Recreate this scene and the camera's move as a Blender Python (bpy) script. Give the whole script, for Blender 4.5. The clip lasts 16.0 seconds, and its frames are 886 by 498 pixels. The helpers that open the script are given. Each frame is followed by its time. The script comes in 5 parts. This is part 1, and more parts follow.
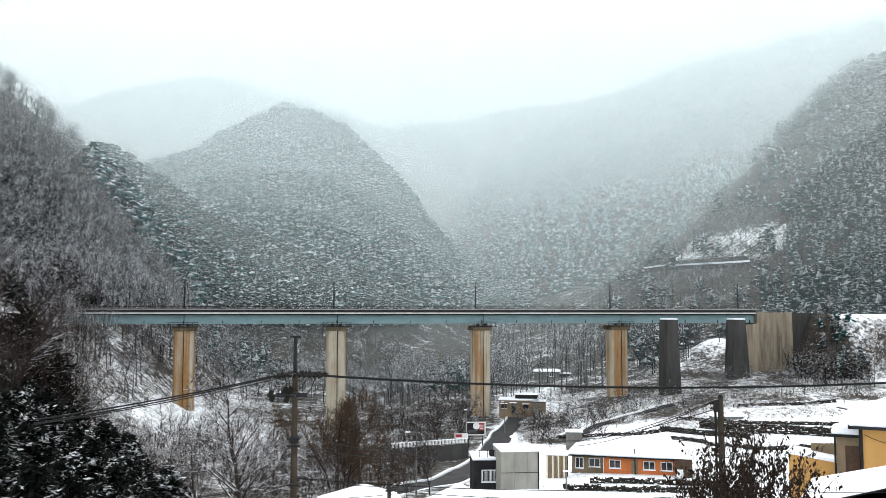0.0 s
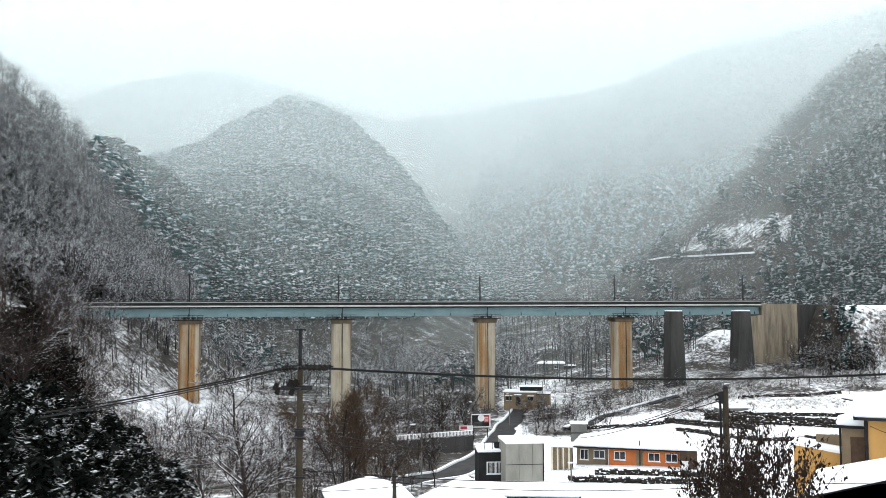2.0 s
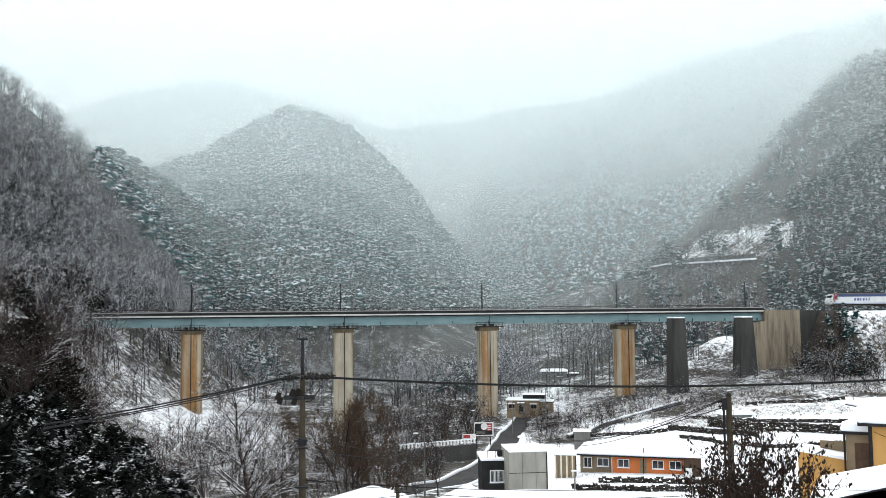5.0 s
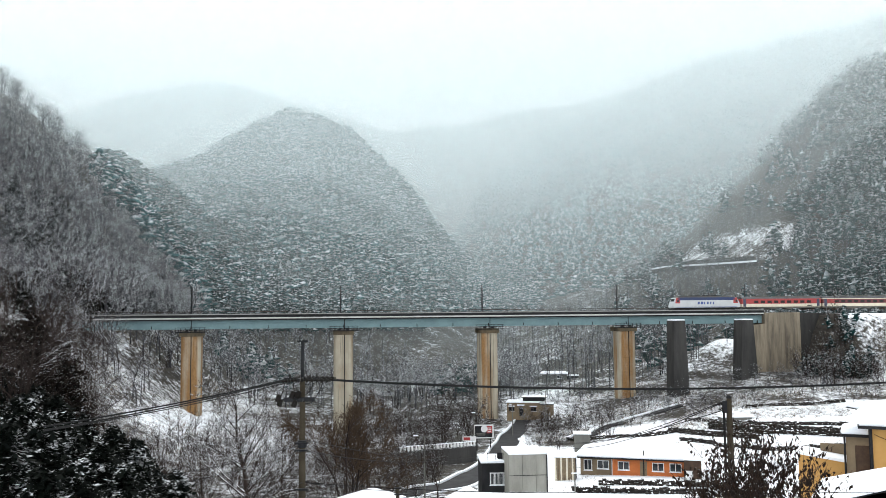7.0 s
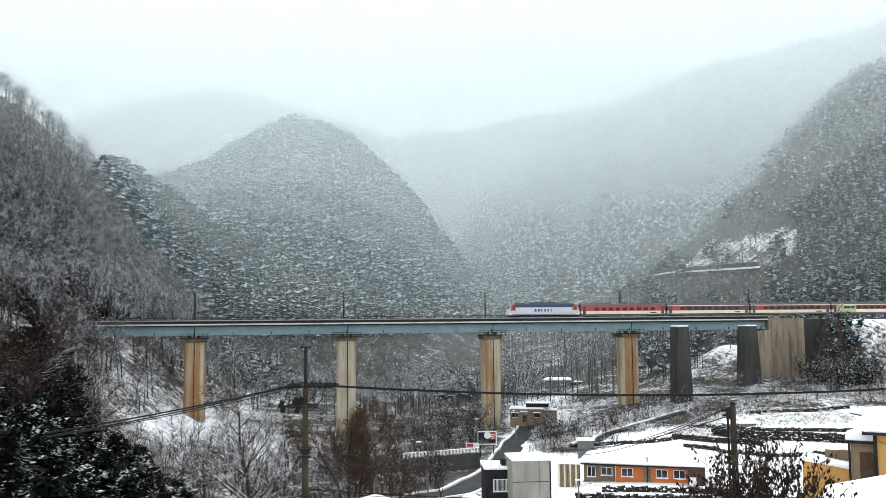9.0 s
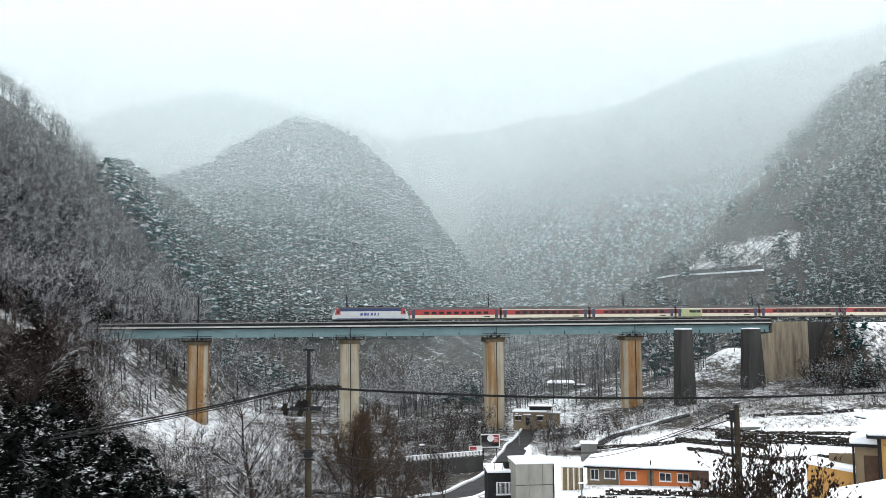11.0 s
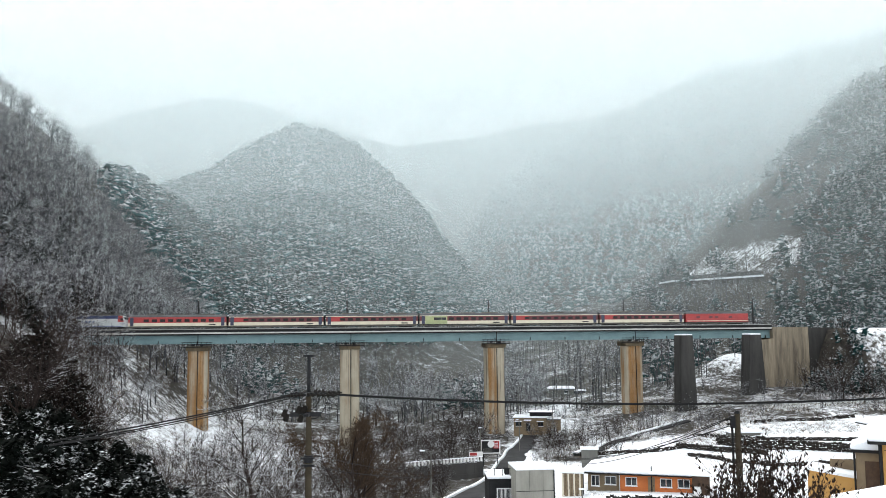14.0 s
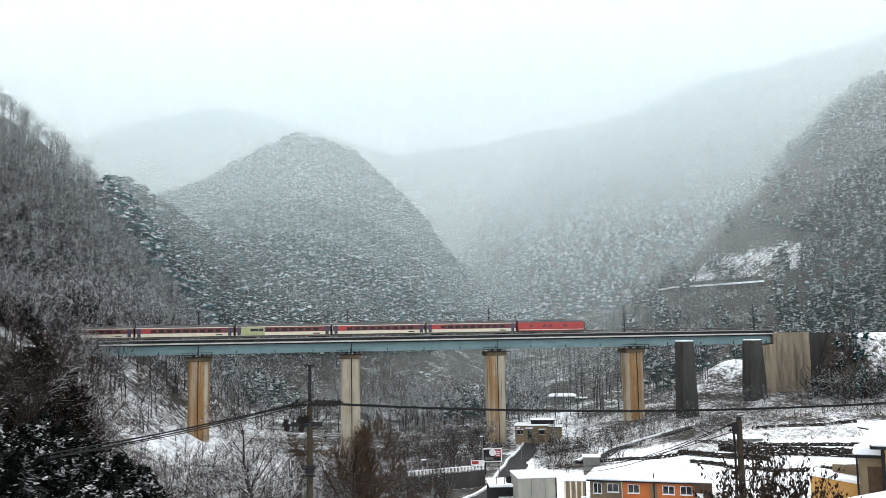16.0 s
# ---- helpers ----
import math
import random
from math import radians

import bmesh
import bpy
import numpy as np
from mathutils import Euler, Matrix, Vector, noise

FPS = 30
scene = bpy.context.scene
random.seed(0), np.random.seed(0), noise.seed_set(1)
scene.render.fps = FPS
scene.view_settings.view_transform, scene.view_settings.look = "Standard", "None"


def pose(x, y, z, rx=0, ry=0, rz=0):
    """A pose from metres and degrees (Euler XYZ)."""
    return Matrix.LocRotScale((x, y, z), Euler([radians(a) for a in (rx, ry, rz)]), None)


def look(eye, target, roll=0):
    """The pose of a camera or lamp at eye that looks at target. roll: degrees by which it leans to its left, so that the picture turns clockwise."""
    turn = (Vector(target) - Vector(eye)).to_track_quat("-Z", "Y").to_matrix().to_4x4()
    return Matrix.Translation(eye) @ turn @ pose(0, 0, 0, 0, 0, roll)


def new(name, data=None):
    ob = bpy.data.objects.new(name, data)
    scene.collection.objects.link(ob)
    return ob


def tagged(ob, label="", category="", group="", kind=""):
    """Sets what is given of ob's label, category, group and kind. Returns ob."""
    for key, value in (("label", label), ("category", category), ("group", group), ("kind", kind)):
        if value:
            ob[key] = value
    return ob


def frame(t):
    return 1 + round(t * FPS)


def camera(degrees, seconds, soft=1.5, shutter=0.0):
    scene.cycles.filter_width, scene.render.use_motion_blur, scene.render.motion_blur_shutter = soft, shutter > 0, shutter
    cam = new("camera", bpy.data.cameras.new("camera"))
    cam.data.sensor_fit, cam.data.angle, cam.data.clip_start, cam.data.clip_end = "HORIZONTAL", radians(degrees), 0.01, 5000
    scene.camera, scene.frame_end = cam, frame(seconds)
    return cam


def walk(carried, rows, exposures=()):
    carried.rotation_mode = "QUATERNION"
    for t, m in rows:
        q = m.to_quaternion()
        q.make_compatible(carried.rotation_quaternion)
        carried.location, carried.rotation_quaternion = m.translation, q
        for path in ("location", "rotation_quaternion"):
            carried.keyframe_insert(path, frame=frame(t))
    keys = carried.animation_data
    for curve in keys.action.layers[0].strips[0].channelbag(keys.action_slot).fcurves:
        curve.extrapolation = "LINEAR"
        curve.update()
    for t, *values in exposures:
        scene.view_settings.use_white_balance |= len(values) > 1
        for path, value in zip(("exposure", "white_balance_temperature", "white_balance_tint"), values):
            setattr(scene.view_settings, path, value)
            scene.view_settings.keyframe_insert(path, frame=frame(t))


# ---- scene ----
cam = camera(55.19, 16.0, soft=0.2)
walk(cam, [
    (0, pose(0, 0, 30, 94.384, -0.000, 0.000)),
    (0.5, pose(0, 0, 30, 94.368, 0.017, 0.075)),
    (1, pose(0, 0, 30, 94.266, 0.075, 0.151)),
    (1.5, pose(0, 0, 30, 94.029, 0.108, 0.224)),
    (2, pose(0, 0, 30, 93.878, 0.184, 0.305)),
    (2.5, pose(0, 0, 30, 93.907, 0.129, 0.307)),
    (3, pose(0, 0, 30, 94.081, 0.160, 0.293)),
    (3.5, pose(0, 0, 30, 94.232, 0.311, 0.341)),
    (4, pose(0, 0, 30, 94.362, 0.460, 0.412)),
    (6.5, pose(0, 0, 30, 94.508, 0.608, 0.455)),
    (7, pose(0, 0, 30, 94.594, 0.536, 0.454)),
    (7.5, pose(0, 0, 30, 94.674, 0.573, 0.415)),
    (8, pose(0, 0, 30, 94.770, 0.540, 0.459)),
    (8.5, pose(0, 0, 30, 94.885, 0.548, 0.547)),
    (9, pose(0, 0, 30, 95.005, 0.548, 0.662)),
    (11.5, pose(0, 0, 30, 95.207, 0.511, 0.891)),
    (12, pose(0, 0, 30, 95.232, 0.524, 0.903)),
    (12.5, pose(0, 0, 30, 95.296, 0.509, 0.910)),
    (13, pose(0, 0, 30, 95.401, 0.533, 0.916)),
    (13.5, pose(0, 0, 30, 95.483, 0.535, 0.950)),
    (14, pose(0, 0, 30, 95.577, 0.530, 0.891)),
    (14.5, pose(0, 0, 30, 95.688, 0.547, 0.832)),
    (15, pose(0, 0, 30, 95.796, 0.567, 0.776)),
    (15.5, pose(0, 0, 30, 95.867, 0.724, 0.785)),
    (16, pose(0, 0, 30, 96.138, 1.021, 0.928)),
], exposures=[(0.0, 0.1), (4.0, 0.08), (6.5, 0.04), (9.0, 0.0), (16.0, -0.02)])

# ---- world: overcast winter sky ----
world = bpy.data.worlds.new("overcast_sky")
scene.world = world
world.use_nodes = True
wn, wl = world.node_tree.nodes, world.node_tree.links
wn.clear()
sky = wn.new("ShaderNodeTexSky")
sky.sky_type, sky.sun_disc = "NISHITA", False
sky.sun_elevation, sky.sun_rotation = radians(44), radians(-17)
bg_sky, bg_cloud = wn.new("ShaderNodeBackground"), wn.new("ShaderNodeBackground")
bg_sky.inputs[1].default_value = 0.05
bg_cloud.inputs[0].default_value = (0.985, 1.0, 0.98, 1)
bg_cloud.inputs[1].default_value = 1.5
add, out = wn.new("ShaderNodeAddShader"), wn.new("ShaderNodeOutputWorld")
wl.new(sky.outputs[0], bg_sky.inputs[0])
wl.new(bg_sky.outputs[0], add.inputs[0])
wl.new(bg_cloud.outputs[0], add.inputs[1])
wl.new(add.outputs[0], out.inputs[0])
sun_data = bpy.data.lights.new("sun", "SUN")
sun_data.energy, sun_data.angle, sun_data.color = 1.5, radians(20), (1.0, 0.97, 0.93)
sun = new("sun", sun_data)
sun.matrix_world = look((-60, 230, 190), (0, 40, 0))
scene.view_settings.exposure = 0.0
scene.cycles.transparent_max_bounces = 24


# ---- materials ----
class Nodes:
    """A short way to write a node material."""

    def __init__(self, name, rough=0.8, metal=0.0):
        self.mat = bpy.data.materials.new(name)
        self.mat.use_nodes = True
        self.tree = self.mat.node_tree
        self.bsdf = self.tree.nodes["Principled BSDF"]
        self.bsdf.inputs["Roughness"].default_value = rough
        self.bsdf.inputs["Metallic"].default_value = metal
        self.bsdf.inputs["Specular IOR Level"].default_value = 0.05 if rough > 0.55 else 0.5
        self.geo = self.node("ShaderNodeNewGeometry")
        self.tex = self.node("ShaderNodeTexCoord")

    def node(self, kind, **props):
        n = self.tree.nodes.new(kind)
        for key, value in props.items():
            n.inputs[key].default_value = value
        return n

    def link(self, a, b):
        self.tree.links.new(a, b)

    def noise(self, scale, detail=4.0, rough=0.6, stretch=None, world=True):
        n = self.node("ShaderNodeTexNoise", Scale=scale, Detail=detail, Roughness=rough)
        src = self.geo.outputs["Position"] if world else self.tex.outputs["Object"]
        if stretch:
            m = self.node("ShaderNodeMapping", Scale=stretch)
            self.link(src, m.inputs["Vector"])
            src = m.outputs[0]
        self.link(src, n.inputs["Vector"])
        return n.outputs["Fac"]

    def ramp(self, fac, a, b):
        n = self.node("ShaderNodeMapRange")
        n.clamp = True
        n.inputs["From Min"].default_value, n.inputs["From Max"].default_value = a, b
        self.link(fac, n.inputs["Value"])
        return n.outputs[0]

    def math(self, op, a, b):
        n = self.node("ShaderNodeMath")
        n.operation = op
        for i, v in enumerate((a, b)):
            if isinstance(v, (int, float)):
                n.inputs[i].default_value = v
            else:
                self.link(v, n.inputs[i])
        return n.outputs[0]

    def mix(self, fac, a, b):
        n = self.node("ShaderNodeMix")
        n.data_type = "RGBA"
        for i, v in ((0, fac), (6, a), (7, b)):
            if isinstance(v, tuple):
                n.inputs[i].default_value = (*v, 1)
            elif isinstance(v, (int, float)):
                n.inputs[i].default_value = v
            else:
                self.link(v, n.inputs[i])
        return n.outputs[2]

    def up(self):
        n = self.node("ShaderNodeSeparateXYZ")
        self.link(self.geo.outputs["Normal"], n.inputs[0])
        return n.outputs[2]

    def random(self):
        return self.node("ShaderNodeObjectInfo").outputs["Random"]

    def island(self):
        return self.geo.outputs["Random Per Island"]

    def done(self, color, bump=None, strength=0.3, distance=0.05):
        if isinstance(color, tuple):
            self.bsdf.inputs["Base Color"].default_value = (*color, 1)
        else:
            self.link(color, self.bsdf.inputs["Base Color"])
        if bump is not None:
            b = self.node("ShaderNodeBump", Strength=strength, Distance=distance)
            self.link(bump, b.inputs["Height"])
            self.link(b.outputs[0], self.bsdf.inputs["Normal"])
        return self.mat


SNOW = (0.83, 0.86, 0.9)


def worn(name, a, b, scale=1.0, rough=0.8, metal=0.0, bump=0.2, snow=None, stretch=None, random=0.0):
    """Paint, concrete, bark: two colours mixed by two scales of noise, with snow lying on what faces up if asked."""
    n = Nodes(name, rough, metal)
    big, fine = n.noise(scale, 5, 0.65, stretch), n.noise(scale * 9, 3)
    fac = n.math("ADD", n.math("MULTIPLY", n.ramp(big, 0.35, 0.65), 0.7), n.math("MULTIPLY", fine, 0.3))
    color = n.mix(fac, a, b)
    if random:
        color = n.mix(n.math("MULTIPLY", n.random(), random), color, b)
    if snow is not None:
        lying = n.ramp(n.math("ADD", n.up(), n.math("MULTIPLY", n.noise(snow[1], 3), snow[2])), snow[0], snow[0] + 0.15)
        color = n.mix(lying, color, SNOW)
    return n.done(color, fine, bump)


def snow_material(name, grass=0.5):
    """Snow with dead grass and earth coming through, more on steep ground and under woods, where leaf litter lies."""
    n = Nodes(name, 0.7)
    patch, tuft, fine = n.noise(0.09, 6, 0.7), n.noise(0.9, 5, 0.75), n.noise(4.0, 3)
    litter = n.node("ShaderNodeAttribute")
    litter.attribute_name = "litter"
    steep = n.math("SUBTRACT", 1.0, n.up())
    bare = n.math("ADD", n.math("ADD", n.math("MULTIPLY", patch, 0.5), n.math("MULTIPLY", tuft, 0.6)), n.math("MULTIPLY", steep, 0.3))
    bare = n.math("ADD", bare, n.math("MULTIPLY", litter.outputs["Fac"], 0.27))
    cover = n.ramp(bare, grass, grass + 0.12)
    earth = n.mix(n.ramp(tuft, 0.35, 0.65), (0.016, 0.016, 0.016), (0.075, 0.066, 0.056))
    return n.done(n.mix(cover, SNOW, earth), n.math("ADD", tuft, n.math("MULTIPLY", fine, 0.3)), 0.6, 0.25)


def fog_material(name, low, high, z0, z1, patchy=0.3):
    """A thin see-through white sheet that stands in for mist, more opaque towards the cloud base."""
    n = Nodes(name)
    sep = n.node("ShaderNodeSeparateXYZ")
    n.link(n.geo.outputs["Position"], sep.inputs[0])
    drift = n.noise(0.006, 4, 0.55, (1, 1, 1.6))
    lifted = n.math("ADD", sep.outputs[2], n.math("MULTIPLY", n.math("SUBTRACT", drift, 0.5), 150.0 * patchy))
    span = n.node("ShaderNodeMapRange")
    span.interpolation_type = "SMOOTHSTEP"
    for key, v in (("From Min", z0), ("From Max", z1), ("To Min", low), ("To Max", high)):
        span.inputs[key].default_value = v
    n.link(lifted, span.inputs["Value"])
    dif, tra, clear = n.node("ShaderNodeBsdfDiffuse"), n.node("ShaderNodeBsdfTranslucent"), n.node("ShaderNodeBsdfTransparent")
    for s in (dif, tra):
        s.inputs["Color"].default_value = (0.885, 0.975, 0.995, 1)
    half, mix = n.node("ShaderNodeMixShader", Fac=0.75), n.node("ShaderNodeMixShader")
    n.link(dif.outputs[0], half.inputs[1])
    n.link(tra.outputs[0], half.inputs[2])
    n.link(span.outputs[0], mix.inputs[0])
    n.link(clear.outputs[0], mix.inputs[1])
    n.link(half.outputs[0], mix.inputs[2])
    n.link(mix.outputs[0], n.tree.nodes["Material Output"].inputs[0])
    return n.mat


def foliage(name, a, b, snow=0.45, scale=0.5, lying=True, most=1.0, rag=1.6, soft=0.25):
    n = Nodes(name, 0.85)
    color = n.mix(n.island(), a, b)
    if lying:
        fac = n.ramp(n.math("ADD", n.up(), n.math("MULTIPLY", n.math("SUBTRACT", n.noise(scale, 4, 0.7), 0.5), rag)), snow, snow + soft)
        if most < 1:
            drift = n.ramp(n.noise(0.025, 3), 0.35, 0.65)
            fac = n.math("MULTIPLY", fac, n.math("ADD", most - 0.15, n.math("MULTIPLY", drift, 0.3)))
        color = n.mix(fac, color, SNOW)
    return n.done(color)


def stained_concrete(name):
    """Pale concrete with long rust-brown runs of water down it."""
    n = Nodes(name, 0.85)
    runs, patch, grain = n.noise(0.42, 4, 0.6, (1, 1, 0.02)), n.noise(0.22, 5, 0.6, (1, 1, 0.4)), n.noise(3.0, 4)
    pale = n.mix(n.ramp(patch, 0.35, 0.65), (0.44, 0.4, 0.32), (0.3, 0.26, 0.2))
    brown = n.mix(n.ramp(grain, 0.3, 0.7), (0.33, 0.185, 0.08), (0.2, 0.115, 0.055))
    wet = n.math("ADD", n.math("ADD", n.math("MULTIPLY", runs, 0.75), n.math("MULTIPLY", patch, 0.25)), n.math("MULTIPLY", n.math("SUBTRACT", n.random(), 0.5), 0.12))
    color = n.mix(n.ramp(wet, 0.46, 0.58), pale, brown)
    dark = n.ramp(n.noise(2.6, 3, 0.6, (1, 1, 0.015)), 0.6, 0.68)
    return n.done(n.mix(n.math("MULTIPLY", dark, 0.75), color, (0.06, 0.045, 0.035)), grain, 0.2)


M = {
    "ground": snow_material("snowy_ground", 0.64),
    # Far pines: paler, bluer than near_pine, part of the distance haze put into the colour.
    "pine": foliage("hazed_snowy_pine", (0.014, 0.06, 0.066), (0.045, 0.12, 0.128), 0.25, 0.35, most=0.58, rag=1.2, soft=0.7),
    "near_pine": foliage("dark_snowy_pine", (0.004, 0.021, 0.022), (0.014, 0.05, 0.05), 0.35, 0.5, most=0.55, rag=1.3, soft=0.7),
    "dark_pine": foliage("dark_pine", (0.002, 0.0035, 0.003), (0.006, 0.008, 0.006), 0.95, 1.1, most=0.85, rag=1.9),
    "bare": foliage("bare_wood", (0.009, 0.0085, 0.01), (0.085, 0.085, 0.098), 0.58, 0.5),
    "bare_snowy": foliage("snowy_bare_wood", (0.016, 0.012, 0.01), (0.045, 0.034, 0.03), 0.48, 1.2),
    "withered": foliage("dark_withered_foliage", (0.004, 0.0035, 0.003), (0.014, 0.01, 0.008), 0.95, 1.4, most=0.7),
    "leaf": foliage("withered_leaves", (0.012, 0.009, 0.007), (0.032, 0.02, 0.014), 0, lying=False),
    "grass": foliage("dead_grass", (0.06, 0.045, 0.03), (0.2, 0.15, 0.09), 0.6, 1.0),
    "bare_dark": foliage("bare_wood_dark", (0.014, 0.011, 0.01), (0.04, 0.03, 0.027), 0.8, 0.8),
    "bare_brown": foliage("bare_brown_twigs", (0.03, 0.021, 0.015), (0.075, 0.05, 0.032), 0, lying=False),
    "concrete": stained_concrete("pier_concrete"),
    "old_concrete": worn("dark_old_concrete", (0.03, 0.03, 0.03), (0.07, 0.068, 0.066), 0.4, snow=(0.9, 1, 0.1), stretch=(1, 1, 0.2)),
    "abutment": worn("abutment_concrete", (0.33, 0.28, 0.21), (0.06, 0.052, 0.045), 0.6, stretch=(1, 1, 0.1)),
    "girder": worn("weathered_blue_paint", (0.2, 0.3, 0.32), (0.14, 0.21, 0.23), 0.3, 0.6, bump=0.05),
    "deck": worn("deck_concrete", (0.3, 0.3, 0.29), (0.2, 0.2, 0.19), 0.5, snow=(0.8, 1, 0.3)),
    "ledge": worn("snow_dusted_concrete", (0.55, 0.55, 0.53), (0.36, 0.36, 0.34), 0.5, snow=(0.8, 1, 0.3)),
    "stained_cap": worn("stained_pier_cap", (0.06, 0.05, 0.038), (0.17, 0.135, 0.09), 0.8, stretch=(1, 1, 0.3)),
    "block_concrete": worn("pale_block_concrete", (0.34, 0.335, 0.3), (0.19, 0.185, 0.165), 0.5, 0.85, stretch=(1, 1, 0.25)),
    "dark_metal": worn("dark_steel", (0.014, 0.015, 0.017), (0.03, 0.03, 0.032), 2, 0.6, 0.3),
    "rust": worn("rusty_steel", (0.1, 0.065, 0.045), (0.05, 0.035, 0.028), 2, 0.8),
    "snow": worn("lying_snow", SNOW, (0.78, 0.81, 0.86), 0.6, 0.7, bump=0.2),
    "pole": worn("pole_concrete", (0.026, 0.021, 0.015), (0.06, 0.05, 0.036), 1, 0.85),
    "black": worn("black_rubber", (0.012, 0.012, 0.013), (0.02, 0.02, 0.02), 3, 0.7),
    "silver": worn("pale_grey_paint", (0.5, 0.52, 0.535), (0.4, 0.42, 0.435), 0.6, 0.4, bump=0.02),
    "white": worn("white_paint", (0.72, 0.72, 0.72), (0.6, 0.6, 0.61), 0.6, 0.35, bump=0.02),
    "cream": worn("cream_paint", (0.68, 0.63, 0.5), (0.55, 0.5, 0.4), 0.6, 0.4, bump=0.02),
    "red": worn("red_paint", (0.36, 0.03, 0.03), (0.26, 0.024, 0.026), 0.6, 0.4, bump=0.02),
    "blue": worn("blue_paint", (0.03, 0.07, 0.25), (0.03, 0.05, 0.16), 0.6, 0.4, bump=0.02),
    "navy_blue": worn("deep_blue_paint", (0.012, 0.03, 0.12), (0.012, 0.025, 0.08), 0.6, 0.5, bump=0.02),
    "navy": worn("navy_paint", (0.02, 0.025, 0.06), (0.03, 0.035, 0.07), 0.6, 0.4, bump=0.02),
    "maroon": worn("dark_red_paint", (0.13, 0.016, 0.022), (0.09, 0.014, 0.018), 0.6, 0.35, bump=0.02),
    "lime": worn("yellow_green_paint", (0.36, 0.39, 0.19), (0.26, 0.3, 0.16), 0.6, 0.4, bump=0.02),
    "train_grey": worn("grey_underframe", (0.09, 0.09, 0.085), (0.15, 0.14, 0.12), 1, 0.7),
    "roof_grey": worn("train_roof_grey", (0.13, 0.135, 0.14), (0.08, 0.08, 0.085), 0.8, 0.7),
    "orange": worn("orange_wall", (0.52, 0.17, 0.06), (0.4, 0.125, 0.045), 0.5, 0.8),
    "yellow": worn("ochre_wall", (0.5, 0.29, 0.1), (0.4, 0.22, 0.075), 0.4, 0.8),
    "grey_wall": worn("grey_plaster", (0.18, 0.18, 0.165), (0.1, 0.1, 0.095), 0.5, 0.85, stretch=(1, 1, 0.3)),
    "dark_wall": worn("dark_cladding", (0.014, 0.015, 0.016), (0.032, 0.032, 0.034), 0.6, 0.7),
    "tan_wall": worn("tan_wall", (0.24, 0.185, 0.12), (0.15, 0.115, 0.08), 0.6, 0.8),
    "asphalt": worn("asphalt", (0.03, 0.03, 0.032), (0.06, 0.06, 0.062), 0.5, 0.8),
    "rock": worn("wall_stone", (0.018, 0.017, 0.016), (0.06, 0.053, 0.047), 0.8, 0.9, snow=(0.96, 1.5, 0.4)),
    "insulator": worn("glazed_insulator", (0.008, 0.007, 0.006), (0.02, 0.018, 0.016), 3, 0.6),
}
glass = Nodes("window_glass", 0.08)
glass.bsdf.inputs["IOR"].default_value = 1.5
M["glass"] = glass.done((0.02, 0.024, 0.028))
tinted = Nodes("tinted_coach_glass", 0.3)
tinted.bsdf.inputs["Specular IOR Level"].default_value = 0.25
M["coach_glass"] = tinted.done((0.012, 0.009, 0.01))


# ---- mesh helpers ----
def mesh_of(name, verts, tris, material):
    """One mesh from arrays of vertices and triangles."""
    verts, tris = np.asarray(verts, np.float32), np.asarray(tris, np.int32)
    me = bpy.data.meshes.new(name)
    me.vertices.add(len(verts))
    me.vertices.foreach_set("co", verts.ravel())
    me.loops.add(tris.size)
    me.loops.foreach_set("vertex_index", tris.ravel())
    me.polygons.add(len(tris))
    me.polygons.foreach_set("loop_start", np.arange(0, tris.size, 3, dtype=np.int32))
    me.update(calc_edges=True)
    me.materials.append(material)
    return me


def part(name, bm, material, parent=None, label="", m=None):
    """Links a bmesh as one mesh object under a thing or a part."""
    me = bpy.data.meshes.new(name)
    bm.to_mesh(me)
    bm.free()
    me.materials.append(material)
    ob = new(name, me)
    if parent is not None:
        ob.parent = parent
    if m is not None:
        ob.matrix_basis = m
    if label:
        ob["label"] = label
    return ob


def again(ob, m, parent=None):
    """The same mesh once more, as an object of its own."""
    o = new(ob.name.split(".")[0], ob.data)
    o.parent = parent or ob.parent
    o.matrix_basis = m
    return o


def box(bm, x0, x1, y0, y1, z0, z1, bevel=0.0):
    vs = [bm.verts.new((x, y, z)) for z in (z0, z1) for y in (y0, y1) for x in (x0, x1)]
    fs = [bm.faces.new([vs[i] for i in f]) for f in ((0, 2, 3, 1), (4, 5, 7, 6), (0, 1, 5, 4), (2, 6, 7, 3), (0, 4, 6, 2), (1, 3, 7, 5))]
    if bevel:
        edges = list({e for f in fs for e in f.edges})
        bmesh.ops.bevel(bm, geom=edges, offset=bevel, segments=2, affect="EDGES", profile=0.6)
    return bm


def boxed(x0, x1, y0, y1, z0, z1, bevel=0.0):
    return box(bmesh.new(), x0, x1, y0, y1, z0, z1, bevel)


def prism(bm, outline, y0, y1, bevel=0.0):
    """An outline in x and z, pushed along y."""
    a = [bm.verts.new((x, y0, z)) for x, z in outline]
    b = [bm.verts.new((x, y1, z)) for x, z in outline]
    k = len(a)
    fs = [bm.faces.new(a), bm.faces.new(b[::-1])] + [bm.faces.new((a[i], b[i], b[(i + 1) % k], a[(i + 1) % k])) for i in range(k)]
    bmesh.ops.recalc_face_normals(bm, faces=fs)
    if bevel:
        bmesh.ops.bevel(bm, geom=list({e for f in fs for e in f.edges}), offset=bevel, segments=2, affect="EDGES")
    return bm


